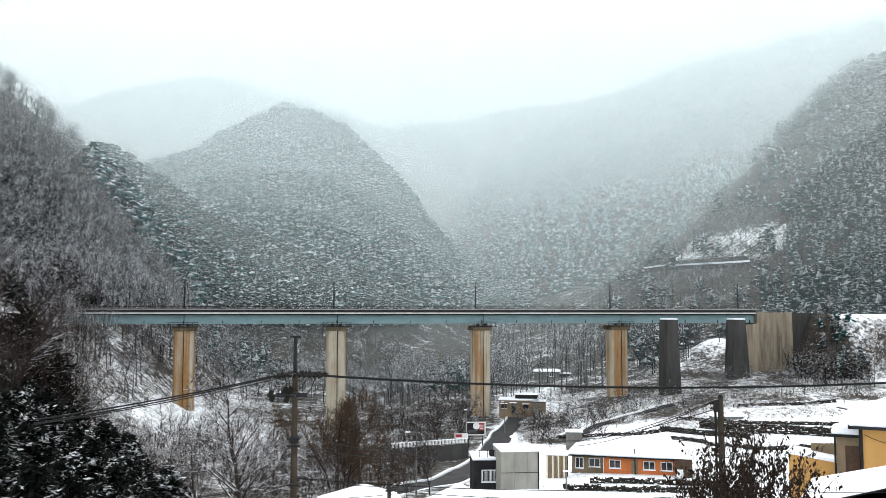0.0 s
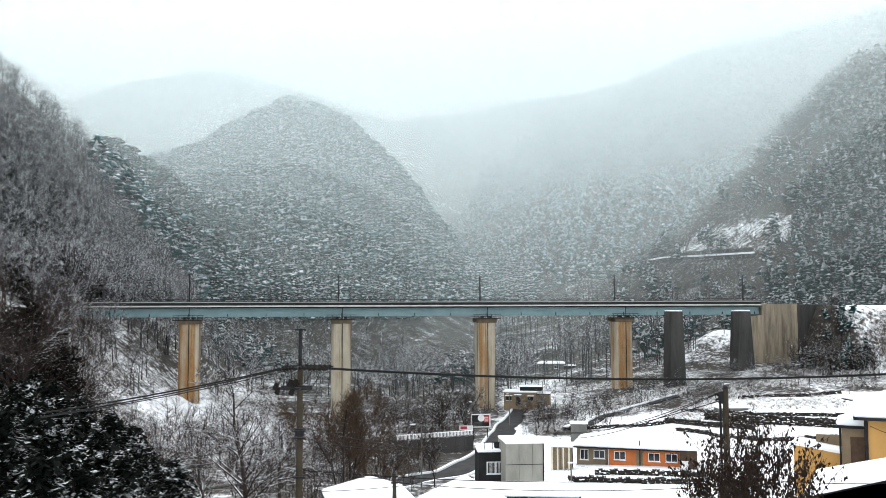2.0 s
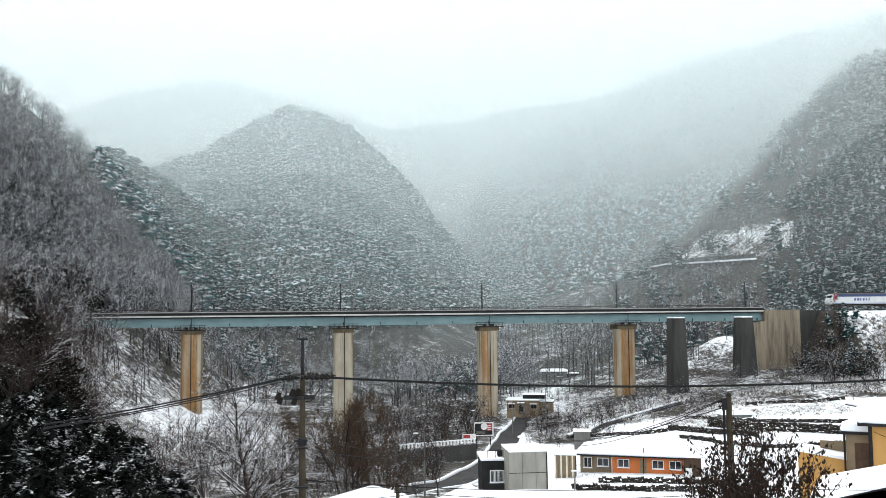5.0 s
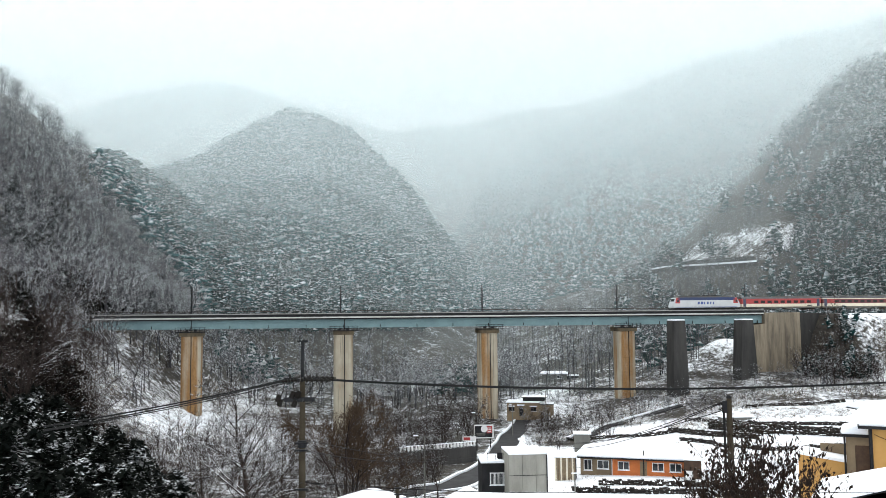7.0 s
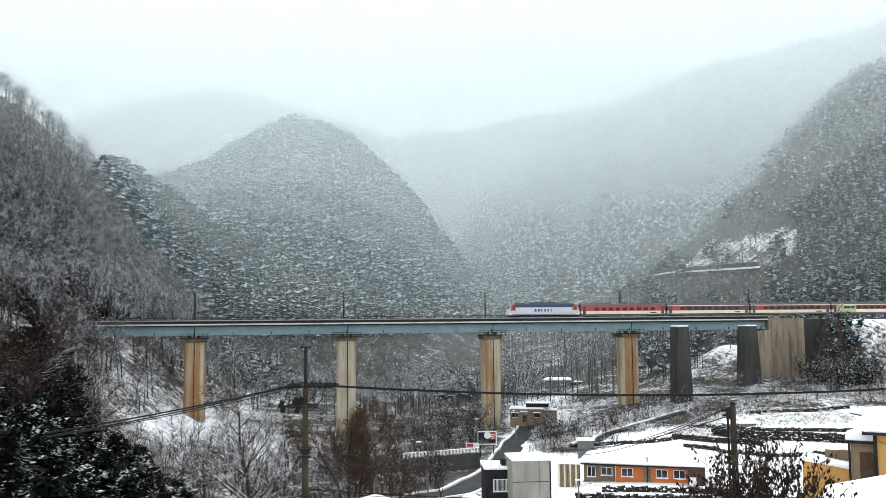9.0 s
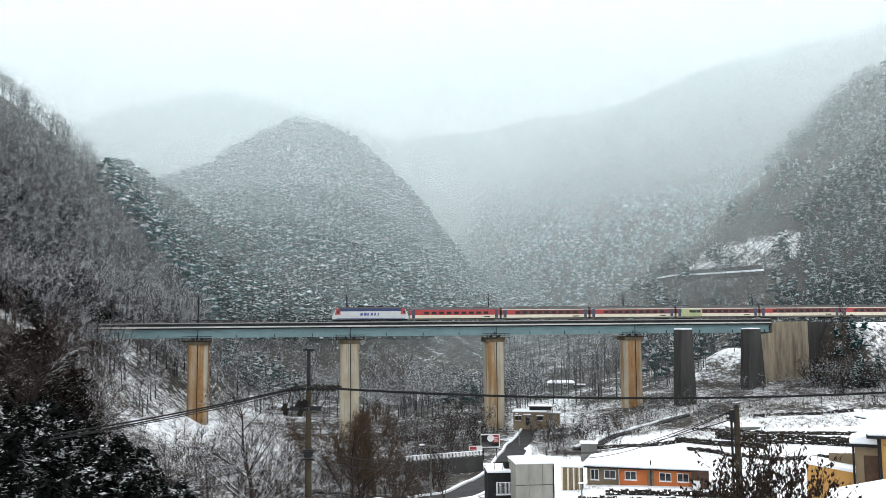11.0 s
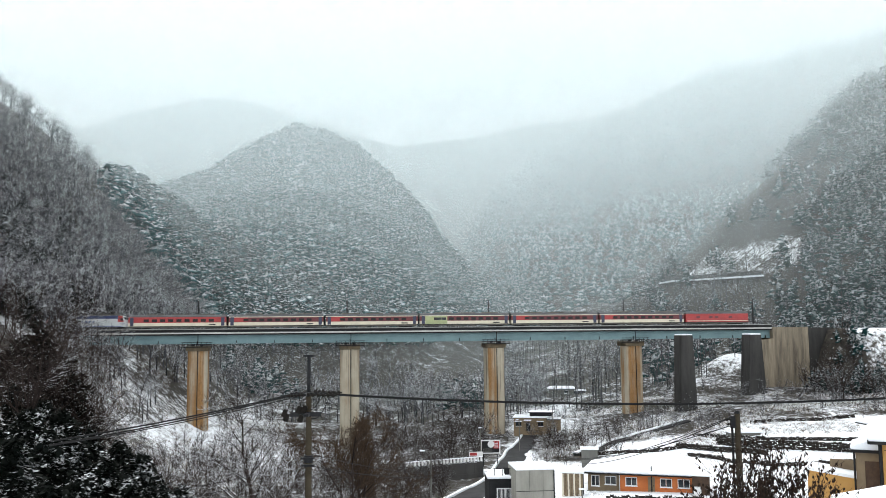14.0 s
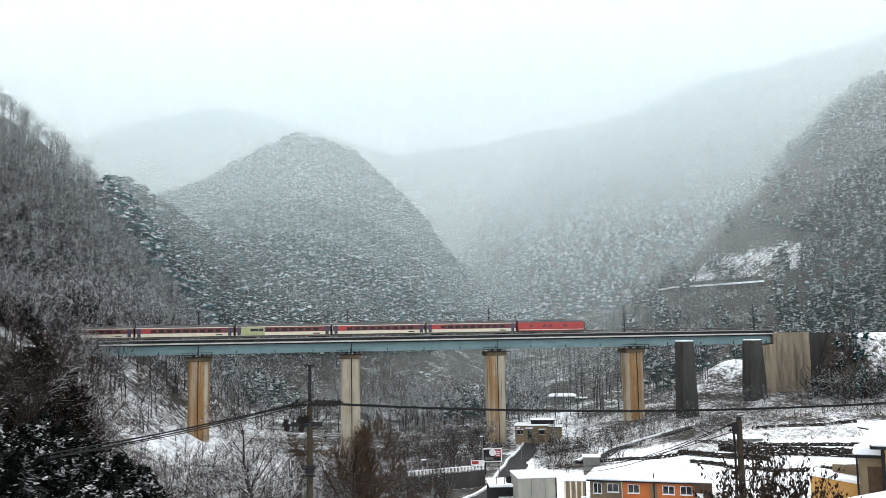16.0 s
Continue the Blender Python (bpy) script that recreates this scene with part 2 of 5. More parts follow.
def cone(bm, p0, p1, r0, r1, n=8, caps=True):
    p0, p1 = Vector(p0), Vector(p1)
    q = (p1 - p0).to_track_quat("Z", "Y")
    rings = []
    for p, r in ((p0, r0), (p1, r1)):
        rings.append([bm.verts.new(p + q @ Vector((r * math.cos(2 * math.pi * i / n), r * math.sin(2 * math.pi * i / n), 0))) for i in range(n)])
    for i in range(n):
        bm.faces.new((rings[0][i], rings[0][(i + 1) % n], rings[1][(i + 1) % n], rings[1][i]))
    if caps:
        bm.faces.new(rings[0][::-1])
        bm.faces.new(rings[1])
    return bm


def thing(name, m, label, category, group="", kind=""):
    e = new(name)
    e.matrix_basis = m
    return tagged(e, label, category, group, kind)


# ---- terrain ----
YAW = 9.0
P1 = Vector((-62.2, 204.0, 31.0))      # rail level over the first pier
ALONG = Vector((math.cos(radians(YAW)), math.sin(radians(YAW)), 0))
SPAN = 36.45


def smooth(a, b, x):
    k = np.clip((x - a) / (b - a), 0, 1)
    return k * k * (3 - 2 * k)


def ridge(X, Y, points, crest, foot, back, tall):
    """A hill whose crest runs across the valley at one distance; the tree cover stands on it."""
    xs, zs = [p[0] for p in points], [p[2] - tall for p in points]
    top = np.interp(X, xs, zs)
    front = np.clip((Y - foot) / (crest - foot), 0, 1) ** 0.9
    behind = 1 - smooth(crest, back, Y)
    return np.where(Y < crest, front, behind) * np.maximum(top, 0)


HILL_LEFT = [(-338.48, 290.00, 191.53), (-235.61, 290.00, 152.22), (-184.80, 290.00, 129.82), (-154.51, 290.00, 114.69), (-142.36, 290.00, 105.67), (-130.19, 290.00, 94.71), (-118.06, 290.00, 82.81), (-105.92, 290.00, 68.05), (-93.85, 290.00, 52.43), (-81.88, 290.00, 36.93), (-68.12, 290.00, 23.48), (-58.18, 290.00, 2.52)]
HILL_PINES = [(-233.15, 350.00, 114.10), (-161.48, 350.00, 97.32), (-137.62, 350.00, 88.98), (-120.85, 350.00, 78.29), (-104.12, 350.00, 66.48), (-85.14, 350.00, 54.72), (-66.30, 350.00, 45.36), (-42.85, 350.00, 34.88), (-19.51, 350.00, 22.13), (-10.16, 350.00, -3.16)]
HILL_MID = [(-375.76, 520.00, 49.35), (-252.77, 520.00, 98.23), (-194.02, 520.00, 119.39), (-159.20, 520.00, 128.25), (-134.90, 520.00, 140.68), (-110.52, 520.00, 154.24), (-92.96, 520.00, 156.74), (-64.70, 520.00, 147.81), (-47.01, 520.00, 131.80), (-29.40, 520.00, 115.85), (-11.86, 520.00, 91.20), (5.56, 520.00, 66.73), (22.88, 520.00, 49.35), (57.19, 520.00, 8.01)]
HILL_RIGHT = [(57.25, 400.00, 13.09), (78.97, 400.00, 47.56), (97.87, 400.00, 59.59), (114.20, 400.00, 73.03), (139.01, 400.00, 98.76), (152.83, 400.00, 111.04), (166.67, 400.00, 122.00), (180.62, 400.00, 134.38), (194.59, 400.00, 145.43), (213.40, 400.00, 153.76), (250.11, 400.00, 170.48), (361.97, 400.00, 209.91), (504.81, 400.00, 267.25)]
HILL_BACK = [(-160.43, 850.00, 27.75), (-47.55, 850.00, 50.32), (-2.27, 850.00, 90.04), (37.74, 850.00, 164.57), (95.32, 850.00, 210.93), (153.06, 850.00, 234.25), (211.15, 850.00, 263.54), (269.40, 850.00, 287.08), (356.67, 850.00, 304.80), (473.71, 850.00, 334.46), (939.60, 850.00, 352.33)]
HILL_FAR = [(-1080.25, 1150.00, 345.97), (-691.06, 1150.00, 369.84), (-532.77, 1150.00, 314.25), (-455.47, 1150.00, 334.06), (-354.63, 1150.00, 357.89), (-260.70, 1150.00, 345.97), (-174.48, 1150.00, 314.25), (-65.29, 1150.00, 282.66), (90.31, 1150.00, 306.34), (324.70, 1150.00, 345.97)]


def height(X, Y):
    """Height of the ground, for arrays of places."""
    X, Y = np.asarray(X, float), np.asarray(Y, float)
    z = np.interp(Y, [-400, -40, 0, 10, 35, 60, 90, 112, 150, 200, 300, 450, 800, 1500], [60, 31, 28.3, 26, 19, 14, 9.3, 8.2, 6.5, 4, 8, 25, 45, 60])
    z = z + 9.5 * smooth(15, 85, X) * smooth(115, 215, Y)
    z = z + 30 * smooth(-50, -104, X) * smooth(90, 170, Y) * (1 - smooth(250, 330, Y))
    z = z - 2.5 * np.exp(-((X + 30 - 0.12 * (Y - 180)) / 12) ** 2) * smooth(120, 170, Y)
    z = z + 2.6 * smooth(13, 24, X) * smooth(40, 55, Y) * (1 - smooth(72, 90, Y))
    z = z + 1.3 * np.exp(-((X - 25) / 15) ** 2 - ((Y - 114) / 12) ** 2)
    z = z + 6.0 * np.exp(-((X - 83) / 11) ** 2 - ((Y - 256) / 10) ** 2)
    hills = [ridge(X, Y, HILL_LEFT, 290, 165, 420, 12.5), ridge(X, Y, HILL_PINES, 350, 262, 480, 7),
             ridge(X, Y, HILL_MID, 520, 290, 760, 10.5) * (1 + 0.007 * np.sin(X * 0.16 + 0.02 * Y) + 0.007 * np.sin(X * 0.31 + 1.0)), ridge(X, Y, HILL_RIGHT, 400, 235, 640, 11),
             ridge(X, Y, HILL_BACK, 850, 430, 1200, 5), ridge(X, Y, HILL_FAR, 1150, 985, 1700, 5)]
    for h in hills:
        z = np.maximum(z, h) + 0.12 * np.minimum(z, h) * (h > 0)
    z = z + 0.35 * np.sin(X * 0.21 + 1.3 * np.sin(Y * 0.11)) * np.sin(Y * 0.17 + X * 0.05) * smooth(20, 120, Y)
    z = z + (3.0 * np.sin(X * 0.045 + np.sin(Y * 0.03) * 2) * np.sin(Y * 0.036 + 0.5)) * smooth(230, 330, Y)
    # the railway: a cutting through high ground, an embankment past the abutment
    s = (X - P1.x) * ALONG.x + (Y - P1.y) * ALONG.y
    d = np.abs(-(X - P1.x) * ALONG.y + (Y - P1.y) * ALONG.x - 2.2)
    bed = 1 - smooth(4.5, 17, d)
    cut = np.where(z > 30.0, z + (30.0 - z) * bed, z)
    fill = np.where((z < 30.0) & (s > 157), z + (30.0 - z) * (1 - smooth(4, 20, d)) * smooth(157, 164, s), z)
    z = np.where(z > 30.0, cut, fill)
    return z


def gz(x, y):
    return float(height(x, y))


def build_ground():
    ys = np.concatenate([np.linspace(-300, 0, 16), np.linspace(4, 130, 64), np.linspace(132, 260, 86), np.linspace(264, 560, 80), np.linspace(570, 1300, 60), np.geomspace(1340, 4200, 14)])
    us = np.linspace(-1, 1, 261)
    us = np.sign(us) * (0.62 * np.abs(us) + 0.9 * np.abs(us) ** 6)
    half = np.maximum(np.abs(ys), 60) * 1.0 + 20
    X = us[None, :] * half[:, None]
    Y = np.repeat(ys[:, None], len(us), 1)
    Z = height(X, Y)
    V = np.stack([X, Y, Z], -1).reshape(-1, 3)
    r, c = np.meshgrid(np.arange(len(ys) - 1), np.arange(len(us) - 1), indexing="ij")
    a = (r * len(us) + c).ravel()
    b, d, e = a + 1, a + len(us), a + len(us) + 1
    T = np.concatenate([np.stack([a, b, e], 1), np.stack([a, e, d], 1)])
    me = mesh_of("ground", V, T, M["ground"])
    me.polygons.foreach_set("use_smooth", np.ones(len(T), bool))
    wood = np.maximum((0.5 + 0.25 * smooth(205, 225, Y)) * smooth(-40, -75, X) * smooth(60, 100, Y), 0.85 * smooth(240, 275, Y))
    wood = np.maximum(wood, 0.8 * (1 - smooth(-3, 5, X - 0.04 * Y - 0.06 * np.maximum(Y - 130, 0))) * smooth(70, 100, Y) * np.maximum(smooth(-70, -45, X), 1 - smooth(160, 185, Y)))
    wood = np.maximum(wood, 0.75 * smooth(172, 186, Y) * smooth(20, 40, X))
    wood = np.maximum(wood, 0.8 * smooth(14, 17, X) * (1 - smooth(27, 32, X)) * smooth(152, 162, Y) * (1 - smooth(212, 222, Y)))
    wood = wood * (1 - 0.2 * smooth(-60, -80, X) * (1 - smooth(290, 320, Y)) * smooth(200, 225, Y))
    wood = wood * (1 - 0.42 * np.exp(-((X + 56) / 20) ** 2 - ((Y - 192) / 24) ** 2))
    wood = wood * (1 - 0.5 * np.exp(-((X + 34) / 9) ** 2 - ((Y - 190) / 24) ** 2))
    wood = wood * (1 - 0.85 * np.exp(-((X - 83) / 12) ** 2 - ((Y - 254) / 11) ** 2))
    up, along = ((X - 98) * 45 + (Y - 385) * 25) / 51.5, ((X - 98) * 25 - (Y - 385) * 45) / 51.5
    felled = smooth(0, 3, up) * (1 - smooth(20, 27, up)) * smooth(-4, 4, along) * (1 - smooth(54, 66, along))
    wood = wood * (1 - 0.52 * felled)
    wood = wood * (1 - 0.7 * smooth(101, 106, X) * smooth(185, 200, Y) * (1 - smooth(240, 250, Y)))
    me.attributes.new("litter", "FLOAT", "POINT").data.foreach_set("value", wood.ravel().astype(np.float32))
    return tagged(new("ground", me), "snow-covered valley floor and hillsides with dead grass", "ground", kind="structure")


ground = build_ground()


# ---- trees ----
def tube_arrays(segments, n=3):
    """Tapered twigs: segments of (p0, p1, r0, r1) as one array of vertices and triangles."""
    P0, P1_, R0, R1 = (np.array([s[i] for s in segments], float) for i in range(4))
    D = P1_ - P0
    D /= np.linalg.norm(D, axis=1, keepdims=True) + 1e-9
    ref = np.where(np.abs(D[:, 2:3]) < 0.9, np.array([[0, 0, 1.0]]), np.array([[1.0, 0, 0]]))
    U = np.cross(D, ref)
    U /= np.linalg.norm(U, axis=1, keepdims=True)
    Wv = np.cross(D, U)
    V = np.zeros((len(D), 2, n, 3))
    for k in range(n):
        a = 2 * math.pi * k / n
        off = math.cos(a) * U + math.sin(a) * Wv
        V[:, 0, k], V[:, 1, k] = P0 + off * R0[:, None], P1_ + off * R1[:, None]
    tip = R1 < 0.3 * R0
    V[tip, 1] = P1_[tip, None, :]
    whole, point = [], []
    for k in range(n):
        j = (k + 1) % n
        whole += [(k, j, n + j), (k, n + j, n + k)]
        point += [(k, j, n)]
    at = np.arange(len(D)) * 2 * n
    T = np.concatenate([(np.array(whole)[None] + at[~tip][:, None, None]).reshape(-1, 3), (np.array(point)[None] + at[tip][:, None, None]).reshape(-1, 3)])
    return V.reshape(-1, 3), T


def branching(rng, tall, spread, levels, kids, thick, lean=0.1, start=0.25, sweep=0.5):
    """A leafless tree: a trunk in joints and limbs that fork; the last twigs run to a point."""
    segs = []

    def grow(p, d, length, r, level):
        joints = 4 if level == 0 else (2 if level < levels else 1)
        q = p
        for j in range(joints):
            e = q + d * (length / joints)
            segs.append((q, e, r * (1 - 0.75 * j / joints), r * (1 - 0.75 * (j + 1) / joints)))
            if level < levels:
                low = start if level == 0 else 0.15
                for _ in range(kids[level]):
                    f = rng.uniform(0, 1)
                    if (j + f) / joints < low:
                        continue
                    side = rng.normal(size=3)
                    side -= d * side.dot(d)
                    side /= np.linalg.norm(side) + 1e-9
                    nd = d * (1 - spread) + side * spread + np.array([0, 0, sweep * 0.3])
                    nd /= np.linalg.norm(nd)
                    grow(q + (e - q) * f, nd, length * rng.uniform(0.35, 0.6) * (1.15 - 0.5 * (j + f) / joints), r * 0.5 * (1 - 0.6 * (j + f) / joints), level + 1)
            q = e
            d = d + rng.normal(size=3) * lean
            d /= np.linalg.norm(d)

    grow(np.zeros(3), np.array([0, 0, 1.0]), tall, thick, 0)
    return segs


def plate(rng, c, r, thick, sides=6, tilt=0.25):
    """A flat, ragged bough: domed above, hollow below."""
    lean = rng.normal(size=2) * tilt
    ring = []
    for k in range(sides):
        a = 2 * math.pi * (k + rng.uniform(-0.3, 0.3)) / sides
        rr = r * rng.uniform(0.78, 1.15)
        dx, dy = rr * math.cos(a), rr * math.sin(a)
        ring.append((c[0] + dx, c[1] + dy, c[2] + lean[0] * dx + lean[1] * dy - thick * rng.uniform(0.3, 0.9)))
    v = np.array([(c[0], c[1], c[2] + thick * 0.7)] + ring + [(c[0], c[1], c[2] - thick * 0.35)])
    t = [(0, 1 + k, 1 + (k + 1) % sides) for k in range(sides)] + [(sides + 1, 1 + (k + 1) % sides, 1 + k) for k in range(sides)]
    return v, np.array(t)


def pine_arrays(rng, tall, wide, boughs, sides=6, start=0.3, trunk=0.12, size=0.55, thick=0.16, reach=0.6, core=0.4):
    """A pine: a stem, the dark mass of inner needles, and flat clouds of needles held out from it."""
    V, T = tube_arrays([(np.zeros(3), np.array([0, 0, tall * 0.5]), trunk, trunk * 0.6)], 3)
    vs, ts, base = [V], [T], len(V)
    n = 5
    ring = [(core * wide * rng.uniform(0.7, 1.2) * math.cos(6.283 * k / n), core * wide * rng.uniform(0.7, 1.2) * math.sin(6.283 * k / n), tall * rng.uniform(0.3, 0.5)) for k in range(n)]
    v = np.array([(0, 0, tall * 0.9)] + ring + [(0, 0, tall * 0.2)])
    t = [(0, 1 + k, 1 + (k + 1) % n) for k in range(n)] + [(n + 1, 1 + (k + 1) % n, 1 + k) for k in range(n)]
    vs.append(v)
    ts.append(np.array(t) + base)
    base += len(v)
    for i in range(boughs):
        f = (i + rng.uniform(0.2, 0.8)) / boughs
        z = tall * (start + (1 - start) * f)
        out = wide * (1 - f ** 1.6) * rng.uniform(0.4, 1.2) * reach
        a = i * 2.4 + rng.uniform(-0.5, 0.5)
        r = wide * size * (1.1 - 0.6 * f) * rng.uniform(0.75, 1.2)
        v, t = plate(rng, (out * math.cos(a), out * math.sin(a), z), r, r * thick * 2, sides)
        vs.append(v)
        ts.append(t + base)
        base += len(v)
    return np.concatenate(vs), np.concatenate(ts)


def stand(name, templates, spots, material, label, category, rng, low=0.75, high=1.25):
    """Many trees joined into one wood."""
    vs, ts, base = [], [], 0
    for x, y in spots:
        V, T = templates[rng.integers(len(templates))]
        a, k = rng.uniform(0, 6.283), rng.uniform(low, high)
        c, s = math.cos(a) * k, math.sin(a) * k
        W_ = np.empty_like(V)
        W_[:, 0], W_[:, 1], W_[:, 2] = V[:, 0] * c - V[:, 1] * s + x, V[:, 0] * s + V[:, 1] * c + y, V[:, 2] * k
        vs.append(W_)
        ts.append(T + base)
        base += len(V)
    zs = height([p[0] for p in spots], [p[1] for p in spots]) - 0.15
    for v, z in zip(vs, zs):
        v[:, 2] += z
    return tagged(new(name, mesh_of(name, np.concatenate(vs), np.concatenate(ts), material)), label, category, kind="stuff")


def off_track(x, y, room=7.0):
    d = -(x - P1.x) * ALONG.y + (y - P1.y) * ALONG.x
    return d < -room + 2 or d > room + 3


def scatter(rng, count, y0, y1, u0, u1, keep=None):
    """Even random places over a stretch of the plan, wider with distance."""
    got = []
    while len(got) < count:
        y = math.sqrt(rng.uniform(y0 * y0, y1 * y1))
        x = y * rng.uniform(u0, u1)
        if off_track(x, y) and (keep is None or keep(x, y)):
            got.append((x, y))
    return got


rng = np.random.default_rng(5)
far_pines = [pine_arrays(rng, 9.0, 4.7, 6, 7, 0.2, size=0.6, thick=0.24, reach=0.7) for _ in range(9)]
mid_pines = [pine_arrays(rng, 9.5, 4.0, 11, 6, 0.15, size=0.48, thick=0.22, reach=0.75) for _ in range(9)]
tiny_pines = [pine_arrays(rng, 8, 4.4, 4, 5, 0.15, size=0.7, thick=0.26) for _ in range(6)]
bare_trees = [tube_arrays(branching(rng, 9.5, 0.66, 2, (4, 4), 0.19, lean=0.14, start=0.3, sweep=0.25)) for _ in range(9)]
tall_bare = [tube_arrays(branching(rng, 13, 0.5, 2, (3, 3), 0.17, lean=0.04, start=0.45)) for _ in range(8)]
crest_trees = [tube_arrays(branching(rng, 8.5, 0.72, 2, (5, 4), 0.17, lean=0.12, start=0.3, sweep=0.6)) for _ in range(8)]
small_bare = [tube_arrays(branching(rng, 4.8, 0.6, 2, (4, 4), 0.075, lean=0.2, start=0.08)) for _ in range(9)]


def in_left(x, y):
    return x < np.interp(y, [160, 230, 290, 330], [-64, -72, -84, -96]) and (gz(x, y) > 29 or rng.uniform() < 0.4)


def clearing(x, y):
    """The felled slope on the right-hand hill."""
    up, along = ((x - 98) * 45 + (y - 385) * 25) / 51.5, ((x - 98) * 25 - (y - 385) * 45) / 51.5
    return -3 < up < 25 and -4 < along < 60 and rng.uniform() < 0.8


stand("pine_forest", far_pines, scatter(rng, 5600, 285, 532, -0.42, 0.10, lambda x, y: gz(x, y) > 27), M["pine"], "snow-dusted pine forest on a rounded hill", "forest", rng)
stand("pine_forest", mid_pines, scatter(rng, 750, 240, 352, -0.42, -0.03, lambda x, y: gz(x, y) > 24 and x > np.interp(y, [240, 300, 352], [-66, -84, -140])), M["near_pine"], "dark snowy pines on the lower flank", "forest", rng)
stand("bare_forest", bare_trees, scatter(rng, 820, 178, 280, -0.60, -0.27, in_left), M["bare"], "leafless grey forest on a steep hillside", "forest", rng)
stand("bare_forest", crest_trees, scatter(rng, 620, 245, 302, -0.60, -0.27, in_left), M["bare"], "leafless trees with fanned crowns along a ridge", "forest", rng, 0.8, 1.2)
stand("bare_forest", tall_bare, scatter(rng, 760, 245, 402, 0.03, 0.60, lambda x, y: not clearing(x, y)), M["bare"], "tall leafless woods at the foot of the hills", "forest", rng, 0.7, 1.1)
stand("bare_forest", bare_trees, scatter(rng, 360, 236, 310, -0.30, 0.10, lambda x, y: gz(x, y) < 32), M["bare"], "leafless woods beyond the bridge", "forest", rng)
stand("pine_forest", mid_pines, scatter(rng, 1150, 255, 410, 0.20, 0.62, lambda x, y: not clearing(x, y) and rng.uniform() < 0.08 + 0.92 * float(smooth(0.34, 0.5, x / y + 0.09 * noise.noise((x * 0.03, y * 0.03, 2))))), M["near_pine"], "snowy pines on a steep slope", "forest", rng)
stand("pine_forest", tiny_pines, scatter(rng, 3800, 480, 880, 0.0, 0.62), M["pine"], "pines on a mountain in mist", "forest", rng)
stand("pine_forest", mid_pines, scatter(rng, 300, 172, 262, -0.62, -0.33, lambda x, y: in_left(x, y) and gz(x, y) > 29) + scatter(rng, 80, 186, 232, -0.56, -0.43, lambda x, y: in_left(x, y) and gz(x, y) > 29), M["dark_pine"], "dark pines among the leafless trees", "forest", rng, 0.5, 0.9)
stand("dark_wood", bare_trees, scatter(rng, 90, 178, 235, -0.62, -0.45), M["bare_dark"], "dark leafless wood behind the bridge end", "forest", rng, 0.6, 1.0)
stand("dark_wood", bare_trees, scatter(rng, 120, 105, 198, -0.62, -0.42), M["bare_dark"], "dark leafless wood on the near valley side", "forest", rng, 0.7, 1.1)
stand("thicket", small_bare, scatter(rng, 110, 160, 222, 0.085, 0.19, lambda x, y: x > 17.5), M["bare_dark"], "dark brush behind the farmhouse", "brush", rng, 0.5, 0.9)
stand("thicket", small_bare, scatter(rng, 90, 175, 198, 0.14, 0.50), M["bare_dark"], "dark brush along the field edge", "brush", rng, 0.35, 0.7)
stand("thicket", small_bare, scatter(rng, 210, 110, 215, -0.12, 0.06, lambda x, y: x < np.interp(y, [105, 122, 149, 187, 212], [-8, -2, 4, 8, 12])), M["bare_dark"], "dark leafless brush along the river", "brush", rng, 0.5, 1.0)
stand("thicket", small_bare, scatter(rng, 210, 120, 232, -0.38, -0.01, lambda x, y: not (-76 < x < -36 and 165 < y < 222) or rng.uniform() < 0.4), M["bare_dark"], "leafless brush on the valley side", "brush", rng)
stand("thicket", small_bare, scatter(rng, 250, 185, 245, 0.02, 0.50, lambda x, y: x > 42 or y > 205), M["bare"], "leafless brush on the valley side", "brush", rng, 0.5, 1.0)
stand("thicket", small_bare, scatter(rng, 280, 74, 130, -0.54, -0.02, lambda x, y: x < -0.1 * y or y > 104), M["bare_dark"], "dark leafless brush below the hillside", "brush", rng, 0.6, 1.1)


stand("thicket", [tube_arrays(branching(rng, 6, 0.5, 2, (5, 5), 0.09, lean=0.15, start=0.05)) for _ in range(5)], scatter(rng, 70, 198, 230, 0.40, 0.51, lambda x, y: 88 < x < 106), M["bare_dark"], "dark tangled brush on the embankment", "brush", rng, 0.7, 1.3)
stand("conifer_clump", mid_pines, scatter(rng, 46, 208, 230, 0.40, 0.49, lambda x, y: 91 < x < 107), M["near_pine"], "dark evergreens beside the abutment", "brush", rng, 0.35, 0.6)


for spots, count, wide in (((3, 268), 10, 6), ((-62, 268), 16, 9), ((112, 272), 12, 9)):
    around = [(spots[0] + rng.normal() * wide * 0.6, spots[1] + rng.normal() * 4) for _ in range(count)]
    stand("pine_clump", mid_pines, around, M["near_pine"], "clump of dark pines beyond the bridge", "trees", rng, 0.8, 1.2)
stand("dark_wood", tall_bare, [(43 + rng.normal() * 6, 250 + rng.normal() * 5) for _ in range(14)] + [(66 + rng.normal() * 7, 256 + rng.normal() * 5) for _ in range(14)], M["bare"], "tall dark leafless trees behind the piers", "forest", rng, 0.9, 1.25)
stand("thicket", small_bare, scatter(rng, 130, 78, 128, -0.13, 0.012, lambda x, y: x < -2 - 0.02 * y), M["bare_dark"], "low dark brush below the road", "brush", rng, 0.35, 0.65)
stand("thicket", small_bare, scatter(rng, 60, 150, 210, 0.085, 0.13), M["bare_dark"], "low dark brush beside the road", "brush", rng, 0.3, 0.6)


def tuft(r, tall, blades):
    """A clump of dead grass."""
    return tube_arrays([(np.array([*(r.normal(size=2) * 0.12), -0.05]), np.array([*(r.normal(size=2) * 0.35), tall * r.uniform(0.6, 1.1)]), 0.05, 0.01) for _ in range(blades)])


